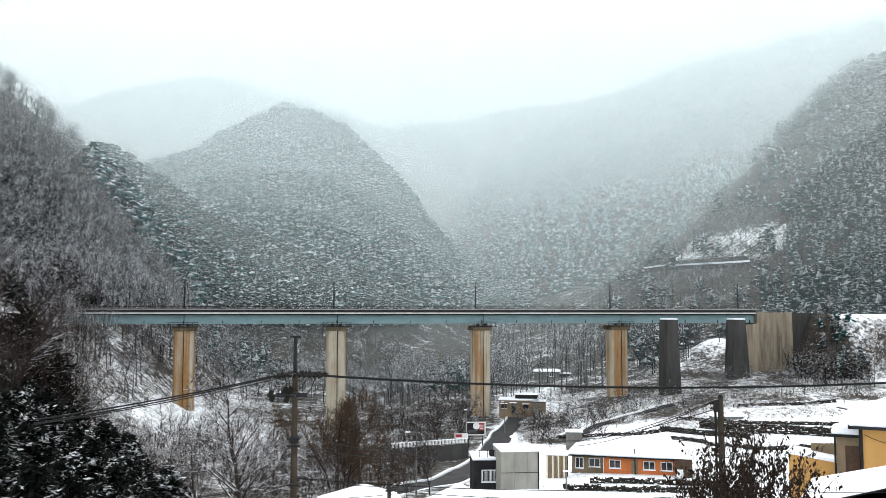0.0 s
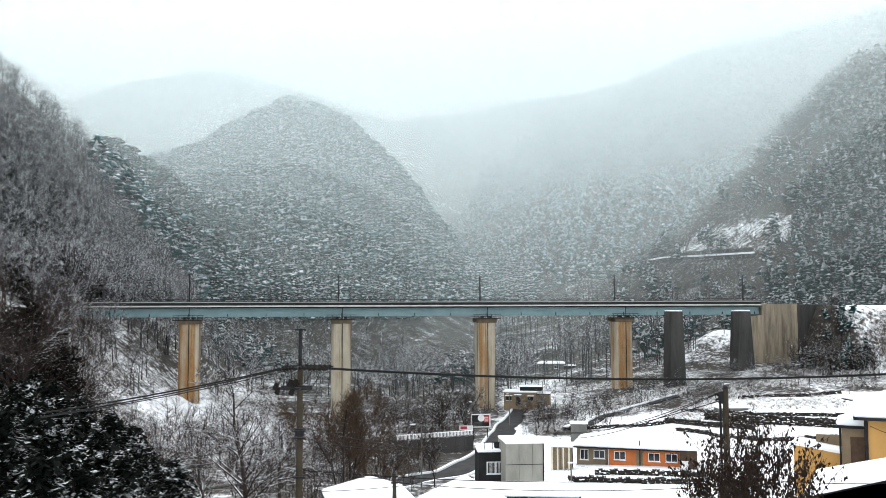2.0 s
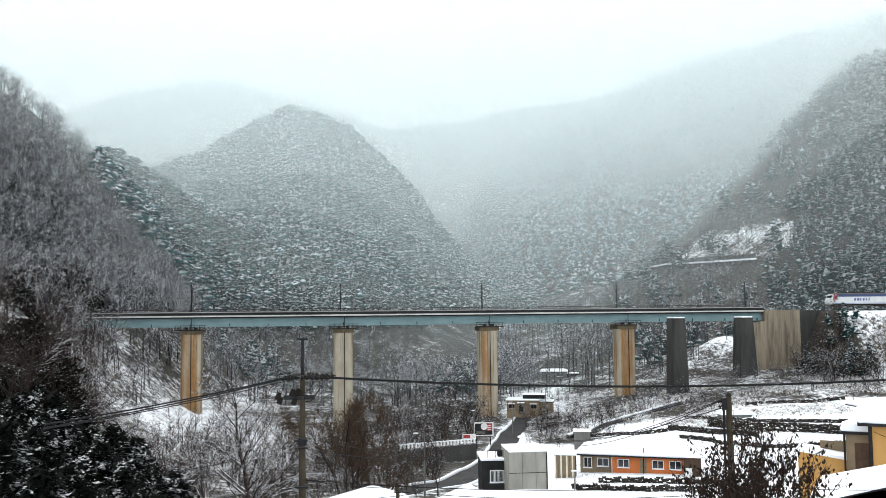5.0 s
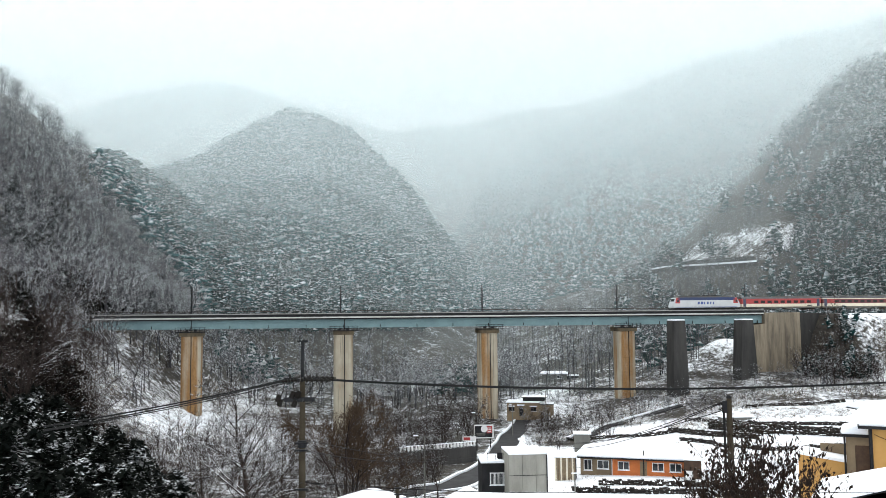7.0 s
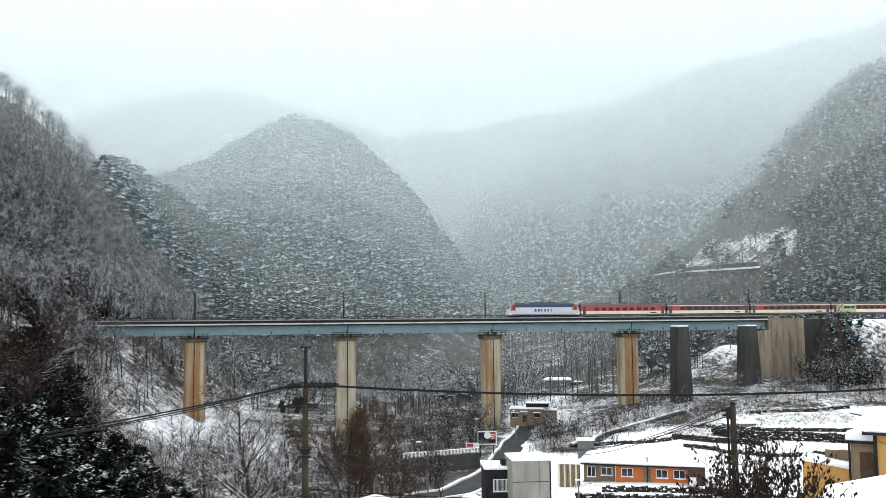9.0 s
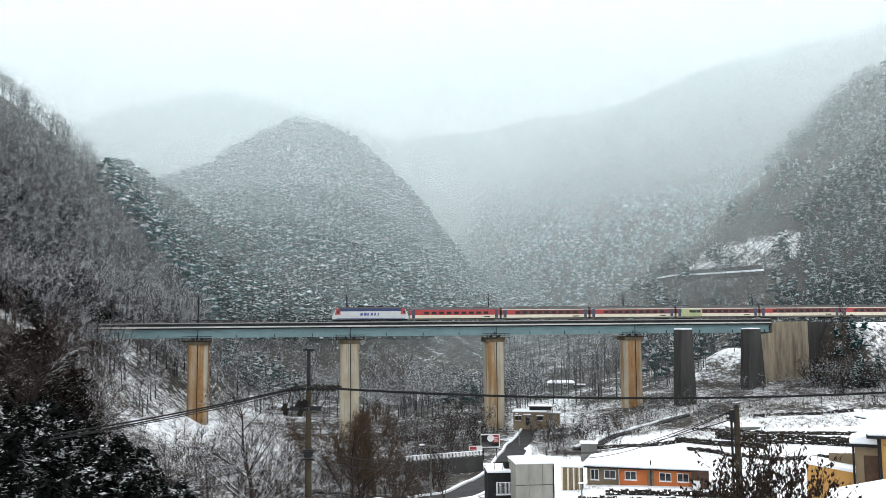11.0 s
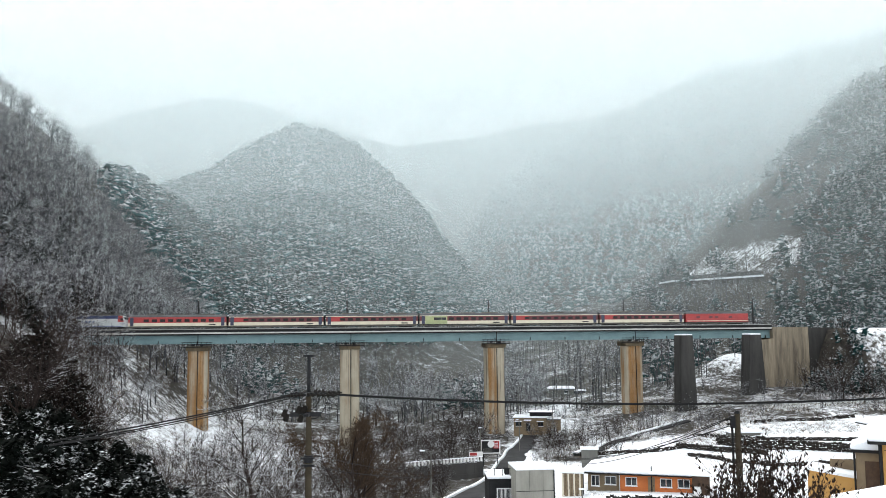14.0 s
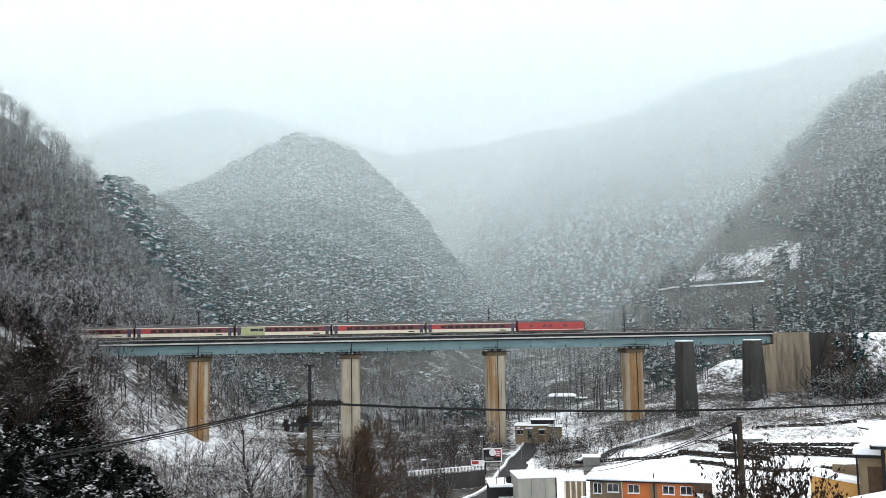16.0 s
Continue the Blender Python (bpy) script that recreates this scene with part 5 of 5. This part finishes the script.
def billboard():
    x, y, z = (5.80, 152.00, 8.77)
    root = thing("billboard", pose(x, y, z, 0, 0, 4), "dark roadside billboard in a white frame with a red patch", "billboard")
    part("panel", boxed(-1.55, 1.55, 0, 0.12, 0, 2.0), M["dark_wall"], root)
    for a, b, c, d in ((-1.75, 1.75, 2.0, 2.18), (-1.75, 1.75, -0.18, 0), (-1.75, -1.55, 0, 2.0), (1.55, 1.75, 0, 2.0)):
        part("frame", boxed(a, b, -0.04, 0.16, c, d), M["white"], root)
    part("red_patch", boxed(0.55, 1.5, -0.02, 0.0, 0.7, 1.95), M["red"], root)
    part("white_disc", cone(bmesh.new(), (0.1, 0.0, 1.45), (0.1, -0.03, 1.45), 0.6, 0.6, 20), M["white"], root)
    for k in range(3):
        part("white_mark", boxed(0.7, 1.35, -0.03, -0.02, 0.9 + k * 0.32, 1.02 + k * 0.32), M["white"], root)
        part("grey_mark", boxed(-1.3, 0.3, -0.02, 0.0, 0.2 + k * 0.2, 0.28 + k * 0.2), M["grey_wall"], root)
    for px in (-1.2, 1.2):
        part("post", boxed(px - 0.09, px + 0.09, 0.16, 0.34, gz(x, y) - z - 0.5, 2.0), M["dark_metal"], root)
    x, y, z = (2.97, 146.00, 9.0)
    root = thing("road_sign_board", pose(x, y, z, 0, 0, 4), "small red and white sign board", "sign")
    part("panel", boxed(-1.0, 1.3, 0, 0.1, 0, 0.75), M["white"], root)
    part("red_field", boxed(-0.85, 0.3, -0.02, 0, 0.12, 0.62), M["red"], root)
    for px in (-0.8, 1.0):
        part("post", boxed(px - 0.05, px + 0.05, 0.1, 0.2, gz(x, y) - z - 0.4, 0.7), M["dark_metal"], root)


billboard()


# ---- poles and cables ----
def utility_pole(x, y, top, r, thin=0.0):
    low = gz(x, y) - 0.4
    root = thing("utility_pole", pose(x, y, low), "dark concrete utility pole with crossarms, cutouts and insulators", "utility pole", "utility poles")
    part("shaft", cone(bmesh.new(), (0, 0, 0), (0, 0, top - low - thin), r * 1.2, r * 0.75, 18), M["pole"], root)
    if thin:
        part("extension", cone(bmesh.new(), (0, 0, top - low - thin - 0.3), (0, 0, top - low), r * 0.55, r * 0.5, 12), M["dark_metal"], root, "slim steel extension tube")
    return root, top - low


def insulator_stack(p0, p1, r, parent, n=4):
    bm = bmesh.new()
    p0, p1 = Vector(p0), Vector(p1)
    for i in range(n):
        a, b = p0.lerp(p1, i / n), p0.lerp(p1, (i + 0.55) / n)
        cone(bm, a, b, r, r * 0.55, 10)
    cone(bm, p0, p1, r * 0.35, r * 0.35, 6)
    return part("insulator", bm, M["insulator"], parent)


x, y, z = (-6.23, 36.00, 29.02)
root, tall = utility_pole(x, y, z, 0.15, 1.5)
part("cap_bar", boxed(-0.24, 0.24, -0.05, 0.05, tall - 0.02, tall + 0.06), M["dark_metal"], root)
part("cap_pin", boxed(-0.14, -0.1, -0.03, 0.03, tall + 0.06, tall + 0.16), M["dark_metal"], root)
zc = tall - 1.55
part("crossarm", boxed(-0.75, 0.75, -0.2, -0.12, zc - 0.05, zc + 0.05), M["dark_metal"], root)
part("crossarm", boxed(-0.06, 0.06, -1.0, 1.0, zc - 0.05, zc + 0.05), M["dark_metal"], root)
for yy in (-0.8, 0.0, 0.8):
    insulator_stack((0.08, yy, zc), (1.3, yy, zc - 0.04), 0.1, root, 6)
    insulator_stack((-0.08, yy, zc), (-0.75, yy, zc - 0.06), 0.1, root, 5)
for xx in (-0.5, 0.35, 0.62):
    insulator_stack((xx, -0.16, zc + 0.05), (xx, -0.16, zc + 0.2), 0.06, root, 2)
zl = tall - 2.4
part("crossarm", boxed(-0.75, 0.55, -0.22, -0.12, zl - 0.09, zl + 0.09), M["dark_metal"], root, "lower steel crossarm")
part("crossarm", boxed(-0.1, 0.1, -0.7, 0.7, zl - 0.05, zl + 0.05), M["dark_metal"], root)
for xx, zz in ((-1.02, 0.06), (-0.95, -0.12), (-0.35, -0.16), (-0.2, 0.22), (-0.42, 0.2)):
    cut = part("cutout", cone(bmesh.new(), (xx, -0.2, zl + zz - 0.14), (xx + 0.1, -0.2, zl + zz + 0.14), 0.12, 0.1, 10), M["insulator"], root, "dark fuse cutout")
part("arm", boxed(-1.05, -0.7, -0.2, -0.15, zl - 0.03, zl + 0.03), M["dark_metal"], root)
for k in range(10):
    part("step_bolt", boxed(0.1, 0.28, -0.02, 0.02, 1.6 + k * 0.8, 1.63 + k * 0.8), M["dark_metal"], root)
for zz in (tall - 4.2, tall - 4.5, tall - 6.1):
    part("cable_bracket", boxed(-0.28, 0.28, -0.24, -0.14, zz - 0.04, zz + 0.04), M["dark_metal"], root)
part("strap", cone(bmesh.new(), (0, 0, tall - 4.4), (0, 0, tall - 4.1), 0.2, 0.2, 16), M["dark_metal"], root)
GROUP = "power cables"
for a, b, sag, r in (
        ((-5.50, 36.00, 27.44), (22.62, 40.00, 26.89), 0.42, 0.05), ((-5.62, 36.80, 27.36), (23.19, 41.00, 26.77), 0.42, 0.02),
        ((-6.76, 36.00, 27.48), (-14.30, 30.00, 26.30), 0.1, 0.03), ((-6.91, 36.80, 27.38), (-14.58, 30.60, 26.10), 0.1, 0.028), ((-6.54, 35.20, 27.40), (-13.82, 29.00, 26.27), 0.1, 0.018),
        ((11.35, 36.00, 26.31), (11.35, 80.00, 17.74), 0.5, 0.022), ((11.48, 36.00, 26.03), (10.41, 90.00, 16.91), 0.6, 0.022), ((11.49, 36.00, 26.40), (11.92, 84.00, 17.56), 0.5, 0.02),
        ((-6.18, 36.00, 24.95), (3.01, 90.00, 15.51), 0.6, 0.018), ((-6.17, 36.00, 24.48), (-0.55, 60.00, 20.11), 0.3, 0.018),
        ((-6.18, 36.00, 24.76), (-10.50, 30.00, 24.53), 0.15, 0.014), ((-6.17, 36.00, 24.48), (-9.97, 28.00, 24.52), 0.15, 0.014),
        ((-6.15, 36.00, 23.18), (-9.92, 26.00, 24.21), 0.15, 0.018), ((-6.15, 36.00, 23.18), (11.57, 36.00, 22.81), 0.3, 0.018),
        ((-6.15, 36.00, 23.18), (-2.46, 40.00, 22.01), 0.08, 0.014), ((11.57, 36.00, 22.90), (20.64, 36.00, 22.67), 0.2, 0.016),
        ((-2.71, 44.00, 21.04), (11.56, 36.00, 22.49), 0.3, 0.016), ((-5.86, 40.00, 21.45), (-0.82, 52.00, 19.48), 0.1, 0.014)):
    line_between("cable", a, b, sag, r, "black power cable slung across the valley", GROUP, 20)
for a, b, sag in (((-5.33, 36.00, 27.44), (-6.00, 35.80, 26.42), 0.25), ((-6.64, 36.00, 27.44), (-6.41, 35.70, 26.62), 0.2), ((-6.99, 36.00, 27.25), (-7.12, 35.70, 26.73), 0.1), ((-5.69, 36.00, 27.44), (-6.24, 35.80, 26.84), 0.25)):
    line_between("jumper", a, b, sag, 0.02, "black jumper cable looped at the pole", GROUP, 10)
x, y, z = (11.66, 36.00, 26.50)
root, tall = utility_pole(x, y, z, 0.15)
part("side_bracket", boxed(-0.28, -0.1, -0.08, 0.08, tall - 0.6, tall - 0.1), M["dark_metal"], root)
insulator_stack((-0.1, 0, tall - 0.22), (-0.5, 0, tall - 0.26), 0.06, root, 4)
insulator_stack((-0.1, 0, tall - 0.4), (-0.45, 0, tall - 0.46), 0.06, root, 4)
part("conduit", cone(bmesh.new(), (-0.24, -0.05, 0.5), (-0.24, -0.05, tall - 0.5), 0.05, 0.05, 8), M["black"], root)
part("cap", cone(bmesh.new(), (0, 0, tall), (0, 0, tall + 0.12), 0.14, 0.06, 12), M["dark_metal"], root)
for k in range(6):
    part("step_bolt", boxed(0.1, 0.28, -0.02, 0.02, 1.6 + k * 0.8, 1.63 + k * 0.8), M["dark_metal"], root)
x, y, z = (-2.99, 48.00, 20.72)
root, tall = utility_pole(x, y, z, 0.13)
for k in (0.1, 0.45):
    part("bracket", boxed(-0.2, 0.2, -0.2, -0.1, tall - k - 0.08, tall - k), M["dark_metal"], root)


def street_lamp(m, tall, arm, label):
    root = thing("street_lamp", m, label, "street lamp", "village poles")
    part("post", cone(bmesh.new(), (0, 0, -0.6), (0, 0, tall), 0.11, 0.07, 10), M["grey_wall"], root)
    part("arm", boxed(-arm, arm, -0.05, 0.05, tall - 0.06, tall), M["grey_wall"], root)
    part("lamp_head", boxed(-arm - 0.3, -arm + 0.3, -0.12, 0.12, tall, tall + 0.12, 0.03), M["snow"], root, "snow-topped lamp head")


for pxl in (((-3.09, 100.00, 16.23), 1.0), ((-34.08, 75.00, 26.63), 0.6), ((21.08, 190.00, 13.49), 0.4), ((12.94, 180.00, 11.54), 0.4), ((13.15, 92.00, 13.23), 0.05), ((16.43, 230.00, 15.74), 0.3), ((95.06, 215.00, 18.08), 0.05), ((4.05, 150.00, 13.24), 0.1)):
    (x, y, z), arm = pxl
    low = gz(x, y)
    street_lamp(pose(x, y, low), z - low, arm, "slim grey village lamp post")


# ---- single trees ----
def bare_tree(name, spot, tall, seed, mat, label, spread=0.5, kids=(4, 4, 4), thick=0.16, stems=1, levels=3, twig_mat=None, start=0.2, sweep=0.5, fine=0.014):
    """A leafless tree with its trunk and limbs, and its crown of twigs, as parts."""
    x, y = spot
    root = thing(name, pose(x, y, gz(x, y) - 0.2), label, "tree")
    r = np.random.default_rng(seed)
    wood, twigs = [], []
    for k in range(stems):
        segs = branching(r, tall * r.uniform(0.85, 1.0), spread, levels, kids, thick, lean=0.12, start=start, sweep=sweep)
        if stems > 1:
            a = 6.283 * k / stems + r.uniform(-0.4, 0.4)
            tilt = Matrix.Rotation(r.uniform(0.15, 0.4), 3, Vector((math.cos(a), math.sin(a), 0)))
            tm = np.array(tilt)
            segs = [(tm @ p, tm @ q, r0, r1) for p, q, r0, r1 in segs]
        for sg in segs:
            (wood if sg[2] > thick * 0.2 else twigs).append(sg)
    for nm, segs, m, n in (("trunk", wood, mat, 6), ("crown", twigs, twig_mat or mat, 3)):
        segs = [(p, q, max(r0, fine), max(r1, fine * 0.7)) for p, q, r0, r1 in segs]
        V, T = tube_arrays(segs, n)
        ob = new(nm, mesh_of(nm, V, T, M[m]))
        ob.parent = root
    return root


bare_tree("bare_tree", (-16.50, 70.00, 18.82)[:2], 12.3, 11, "bare_snowy", "leafless tree with snow along every branch", 0.62, (7, 5, 4), 0.22, start=0.12, sweep=0.6, fine=0.02)
bare_tree("bare_tree", (-20.99, 74.00, 18.18)[:2], 8.5, 12, "bare_snowy", "small leafless tree with snow on its branches", 0.55, (4, 3, 3), 0.12)
bare_tree("bare_tree", (-14.92, 76.00, 17.86)[:2], 8.8, 17, "bare_snowy", "small leafless tree with snow on its branches", 0.55, (4, 3, 3), 0.12)
bare_tree("brown_tree", (-9.56, 80.00, 17.22)[:2], 10.5, 13, "bare_dark", "spreading tree with a haze of reddish-brown twigs", 0.5, (4, 6, 6), 0.14, stems=4, twig_mat="bare_brown", start=0.35, fine=0.017)
bare_tree("brown_tree", (-7.45, 88.00, 15.94)[:2], 6.5, 18, "bare_dark", "low tree with reddish-brown twigs", 0.5, (4, 4, 4), 0.1, stems=3, twig_mat="bare_brown")
bare_tree("dark_tree", (-1.00, 168.00, 14.08)[:2], 8.5, 14, "bare_dark", "dark rounded leafless tree by the river", 0.55, (4, 5, 4), 0.14, stems=3)
bare_tree("dark_tree", (3.68, 180.00, 12.95)[:2], 8, 15, "bare_dark", "dark rounded leafless tree by the river", 0.55, (4, 5, 4), 0.14, stems=3)
bare_tree("bare_tree", (-25.40, 52.00, 21.69)[:2], 13.5, 16, "bare_dark", "dark leafless tree among the conifers", 0.45, (4, 5, 4), 0.16)
bare_tree("bare_tree", (-27.64, 62.00, 20.10)[:2], 11, 19, "bare_dark", "dark leafless tree among the conifers", 0.5, (4, 5, 4), 0.14)
bare_tree("bare_tree", (-31.00, 58.00, 20.74)[:2], 15, 20, "bare_dark", "dark leafless tree among the conifers", 0.5, (4, 5, 4), 0.16)
bare_tree("bare_tree", (-32.63, 76.00, 17.86)[:2], 13.5, 31, "bare_dark", "dark leafless tree among the conifers", 0.5, (4, 5, 4), 0.15)
bare_tree("bare_tree", (-35.76, 88.00, 15.94)[:2], 11, 32, "bare_dark", "dark leafless tree above the brush", 0.55, (4, 5, 4), 0.13)
bare_tree("bare_tree", (-30.72, 66.00, 19.46)[:2], 15, 33, "bare_dark", "tall dark leafless tree among the conifers", 0.55, (4, 5, 4), 0.16)
bare_tree("bare_tree", (-32.26, 92.00, 15.30)[:2], 8.5, 34, "bare_snowy", "leafless tree with snowy branches in the brush", 0.6, (4, 4, 4), 0.12, fine=0.018)
bare_tree("bare_tree", (-26.14, 84.00, 16.58)[:2], 8, 35, "bare_dark", "dark leafless tree in the brush", 0.6, (4, 4, 4), 0.12)
bare_tree("bare_tree", (-37.05, 95.00, 14.83)[:2], 10, 21, "bare", "leafless tree on the valley side", 0.5, (4, 4, 4), 0.13)
bare_tree("bare_tree", (-49.79, 120.00, 10.83)[:2], 15, 22, "bare_snowy", "tall leafless tree reaching up before the bridge", 0.5, (4, 4, 4), 0.16)
bare_tree("bare_tree", (-1.58, 100.00, 14.03)[:2], 5, 23, "bare_dark", "leafless tree beside the road", 0.5, (4, 4, 3), 0.1)
bare_tree("bare_tree", (-14.00, 172.00, 2.53)[:2], 9, 24, "bare", "leafless tree by the river", 0.5, (4, 4, 3), 0.12)


def conifer(spot, tall, wide, seed):
    """A dark conifer: trunk, and drooping sprays of needles with patches of snow."""
    x, y = spot
    root = thing("conifer", pose(x, y, gz(x, y) - 0.2), "dark conifer with snow caught on its drooping boughs", "tree", "dark conifers")
    r = np.random.default_rng(seed)
    part("trunk", cone(bmesh.new(), (0, 0, 0), (0, 0, tall * 0.97), 0.16, 0.03, 8), M["bare_dark"], root)
    # long drooping sprays: each a thin keeled leaf of needles along its bough
    n = int(tall * 62)
    f = (np.arange(n) + r.uniform(size=n)) / n
    reach = wide * (1 - f) ** 0.6 * r.uniform(0.5, 1.12, n) + 0.2
    a = r.uniform(0, 6.283, n)
    vs, ts, base = [], [], 0
    for k in range(9):
        q = reach * (0.2 + 0.1 * k)
        ak = a + r.normal(size=n) * 0.14
        c = np.stack([q * np.cos(ak), q * np.sin(ak), tall * (0.03 + 0.97 * f) - 0.22 * q + r.normal(size=n) * 0.1], 1)
        turn = ak + r.normal(size=n) * 0.9
        out = np.stack([np.cos(turn), np.sin(turn), r.normal(size=n) * 0.35 - 0.15], 1)
        wide_dir = np.stack([-np.sin(turn), np.cos(turn), r.normal(size=n) * 0.5], 1)
        L, W_ = r.uniform(0.1, 0.24, n)[:, None], r.uniform(0.05, 0.12, n)[:, None]
        v = np.stack([c - out * L, c + wide_dir * W_ - [0, 0, 0.05], c + out * L - [0, 0, 0.04], c - wide_dir * W_ - [0, 0, 0.05]], 1)
        t = np.array([(0, 2, 1), (0, 3, 2)])
        vs.append(v.reshape(-1, 3))
        ts.append((t[None] + (base + 4 * np.arange(n))[:, None, None]).reshape(-1, 3))
        base += 4 * n
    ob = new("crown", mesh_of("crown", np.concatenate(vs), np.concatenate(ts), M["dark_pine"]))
    ob.parent = root


for i, (p, wide) in enumerate((((-27.98, 54.00, 26.8), 4.2), ((-25.17, 52.00, 26.0), 3.8), ((-25.34, 46.00, 26.4), 4.0), ((-22.10, 44.00, 26.2), 3.8), ((-21.23, 46.00, 25.94), 3.6), ((-20.69, 48.00, 24.67), 3.4),
                               ((-20.51, 52.00, 23.55), 3.6), ((-27.88, 62.00, 26.97), 3.6), ((-18.27, 50.00, 22.50), 3.0), ((-17.12, 50.00, 21.21), 2.6), ((-17.23, 42.00, 23.97), 2.8), ((-18.13, 38.00, 25.66), 2.8),
                               ((-15.19, 40.00, 23.22), 2.2), ((-17.55, 34.00, 25.89), 2.6), ((-15.69, 36.00, 24.02), 2.4), ((-15.20, 32.00, 24.48), 2.0), ((-15.03, 46.00, 20.93), 1.8), ((-13.4, 42.00, 22.6), 2.2), ((-17.0, 46.00, 23.6), 3.0))):
    conifer(p[:2], p[2] - gz(p[0], p[1]) + 0.2, wide, 60 + i)


def withered_tree(spot, tall, seed):
    """A dark tree that keeps clots of withered leaves in its crown."""
    x, y = spot
    root = bare_tree("withered_tree", spot, tall, seed, "bare_dark", "dark tree with withered foliage still in its crown", 0.55, (4, 4, 4), 0.16, start=0.3)
    r = np.random.default_rng(seed)
    n = int(tall * 105)
    z = tall * r.uniform(0.3, 1.0, n)
    rad = tall * 0.27 * np.sqrt(r.uniform(size=n)) * np.sin(np.clip((z / tall - 0.2) / 0.8, 0, 1) * 2.6 + 0.35)
    a = r.uniform(0, 6.283, n)
    c = np.stack([rad * np.cos(a), rad * np.sin(a), z], 1)
    keep = np.array([noise.noise(Vector(p) * 0.75 + Vector((seed, 0, 0))) > 0.04 for p in c])
    c = c[keep]
    n = len(c)
    d1, d2 = r.normal(size=(n, 3)) * 0.2, r.normal(size=(n, 3)) * 0.1
    v = np.stack([c - d1, c + d2, c + d1, c - d2, c + [0, 0, 0.06], c - [0, 0, 0.06]], 1)
    t = np.array([(0, 1, 4), (1, 2, 4), (2, 3, 4), (3, 0, 4), (1, 0, 5), (2, 1, 5), (3, 2, 5), (0, 3, 5)])
    T = (t[None] + (6 * np.arange(n))[:, None, None]).reshape(-1, 3)
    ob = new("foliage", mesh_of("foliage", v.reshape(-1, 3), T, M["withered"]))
    ob.parent = root


for i, (p, tall) in enumerate((((-28.0, 56.0), 15.5), ((-29.6, 60.0), 16.5), ((-33.0, 66.0), 17.0), ((-33.6, 72.0), 15.5), ((-28.6, 60.0), 13.5))):
    withered_tree(p, tall, 120 + i)


def leafy_shrub(spot, tall, seed):
    """Thin stems with withered leaves still hanging."""
    x, y = spot
    root = thing("shrub", pose(x, y, gz(x, y) - 0.2), "thin shrub with dark withered leaves still hanging", "shrub", "shrubs by the pole")
    r = np.random.default_rng(seed)
    segs = []
    for k in range(5):
        a = r.uniform(0, 6.283)
        tm = np.array(Matrix.Rotation(r.uniform(0.05, 0.35), 3, Vector((math.cos(a), math.sin(a), 0))))
        segs += [(tm @ p, tm @ q, r0, r1) for p, q, r0, r1 in branching(r, tall * r.uniform(0.7, 1.0), 0.4, 2, (3, 3), 0.028, lean=0.1, start=0.3)]
    V, T = tube_arrays([(p, q, max(a, 0.007), max(b, 0.005)) for p, q, a, b in segs], 4)
    ob = new("stem", mesh_of("stem", V, T, M["bare_dark"]))
    ob.parent = root
    vs, ts = [], []
    for p, q, r0, r1 in segs:
        if r0 > 0.014 or p[2] < tall * 0.3:
            continue
        for _ in range(3):
            c = p + (q - p) * r.uniform()
            L, wd = r.uniform(0.11, 0.22), r.uniform(0.03, 0.055)
            d = np.array([r.normal() * 0.4, r.normal() * 0.4, -1])
            d /= np.linalg.norm(d)
            sd = np.cross(d, r.normal(size=3))
            sd /= np.linalg.norm(sd)
            up = np.cross(sd, d) * 0.012
            b = 6 * len(vs)
            vs.append(np.array([c, c + d * L * 0.45 + sd * wd, c + d * L, c + d * L * 0.45 - sd * wd, c + d * L * 0.45 + up, c + d * L * 0.45 - up]))
            ts.append(np.array([(0, 1, 4), (1, 2, 4), (2, 3, 4), (3, 0, 4), (1, 0, 5), (2, 1, 5), (3, 2, 5), (0, 3, 5)]) + b)
    ob = new("foliage", mesh_of("foliage", np.concatenate(vs), np.concatenate(ts), M["leaf"]))
    ob.parent = root


for i, (p, tall) in enumerate((((10.30, 31.00, 25.05), 5.6), ((11.37, 32.00, 24.89), 5.2), ((9.88, 33.00, 24.73), 4.9), ((11.39, 30.00, 25.21), 4.4), ((10.96, 34.00, 24.57), 4.6), ((10.02, 29.00, 25.37), 5.4))):
    leafy_shrub(p[:2], tall, 90 + i)

motions()
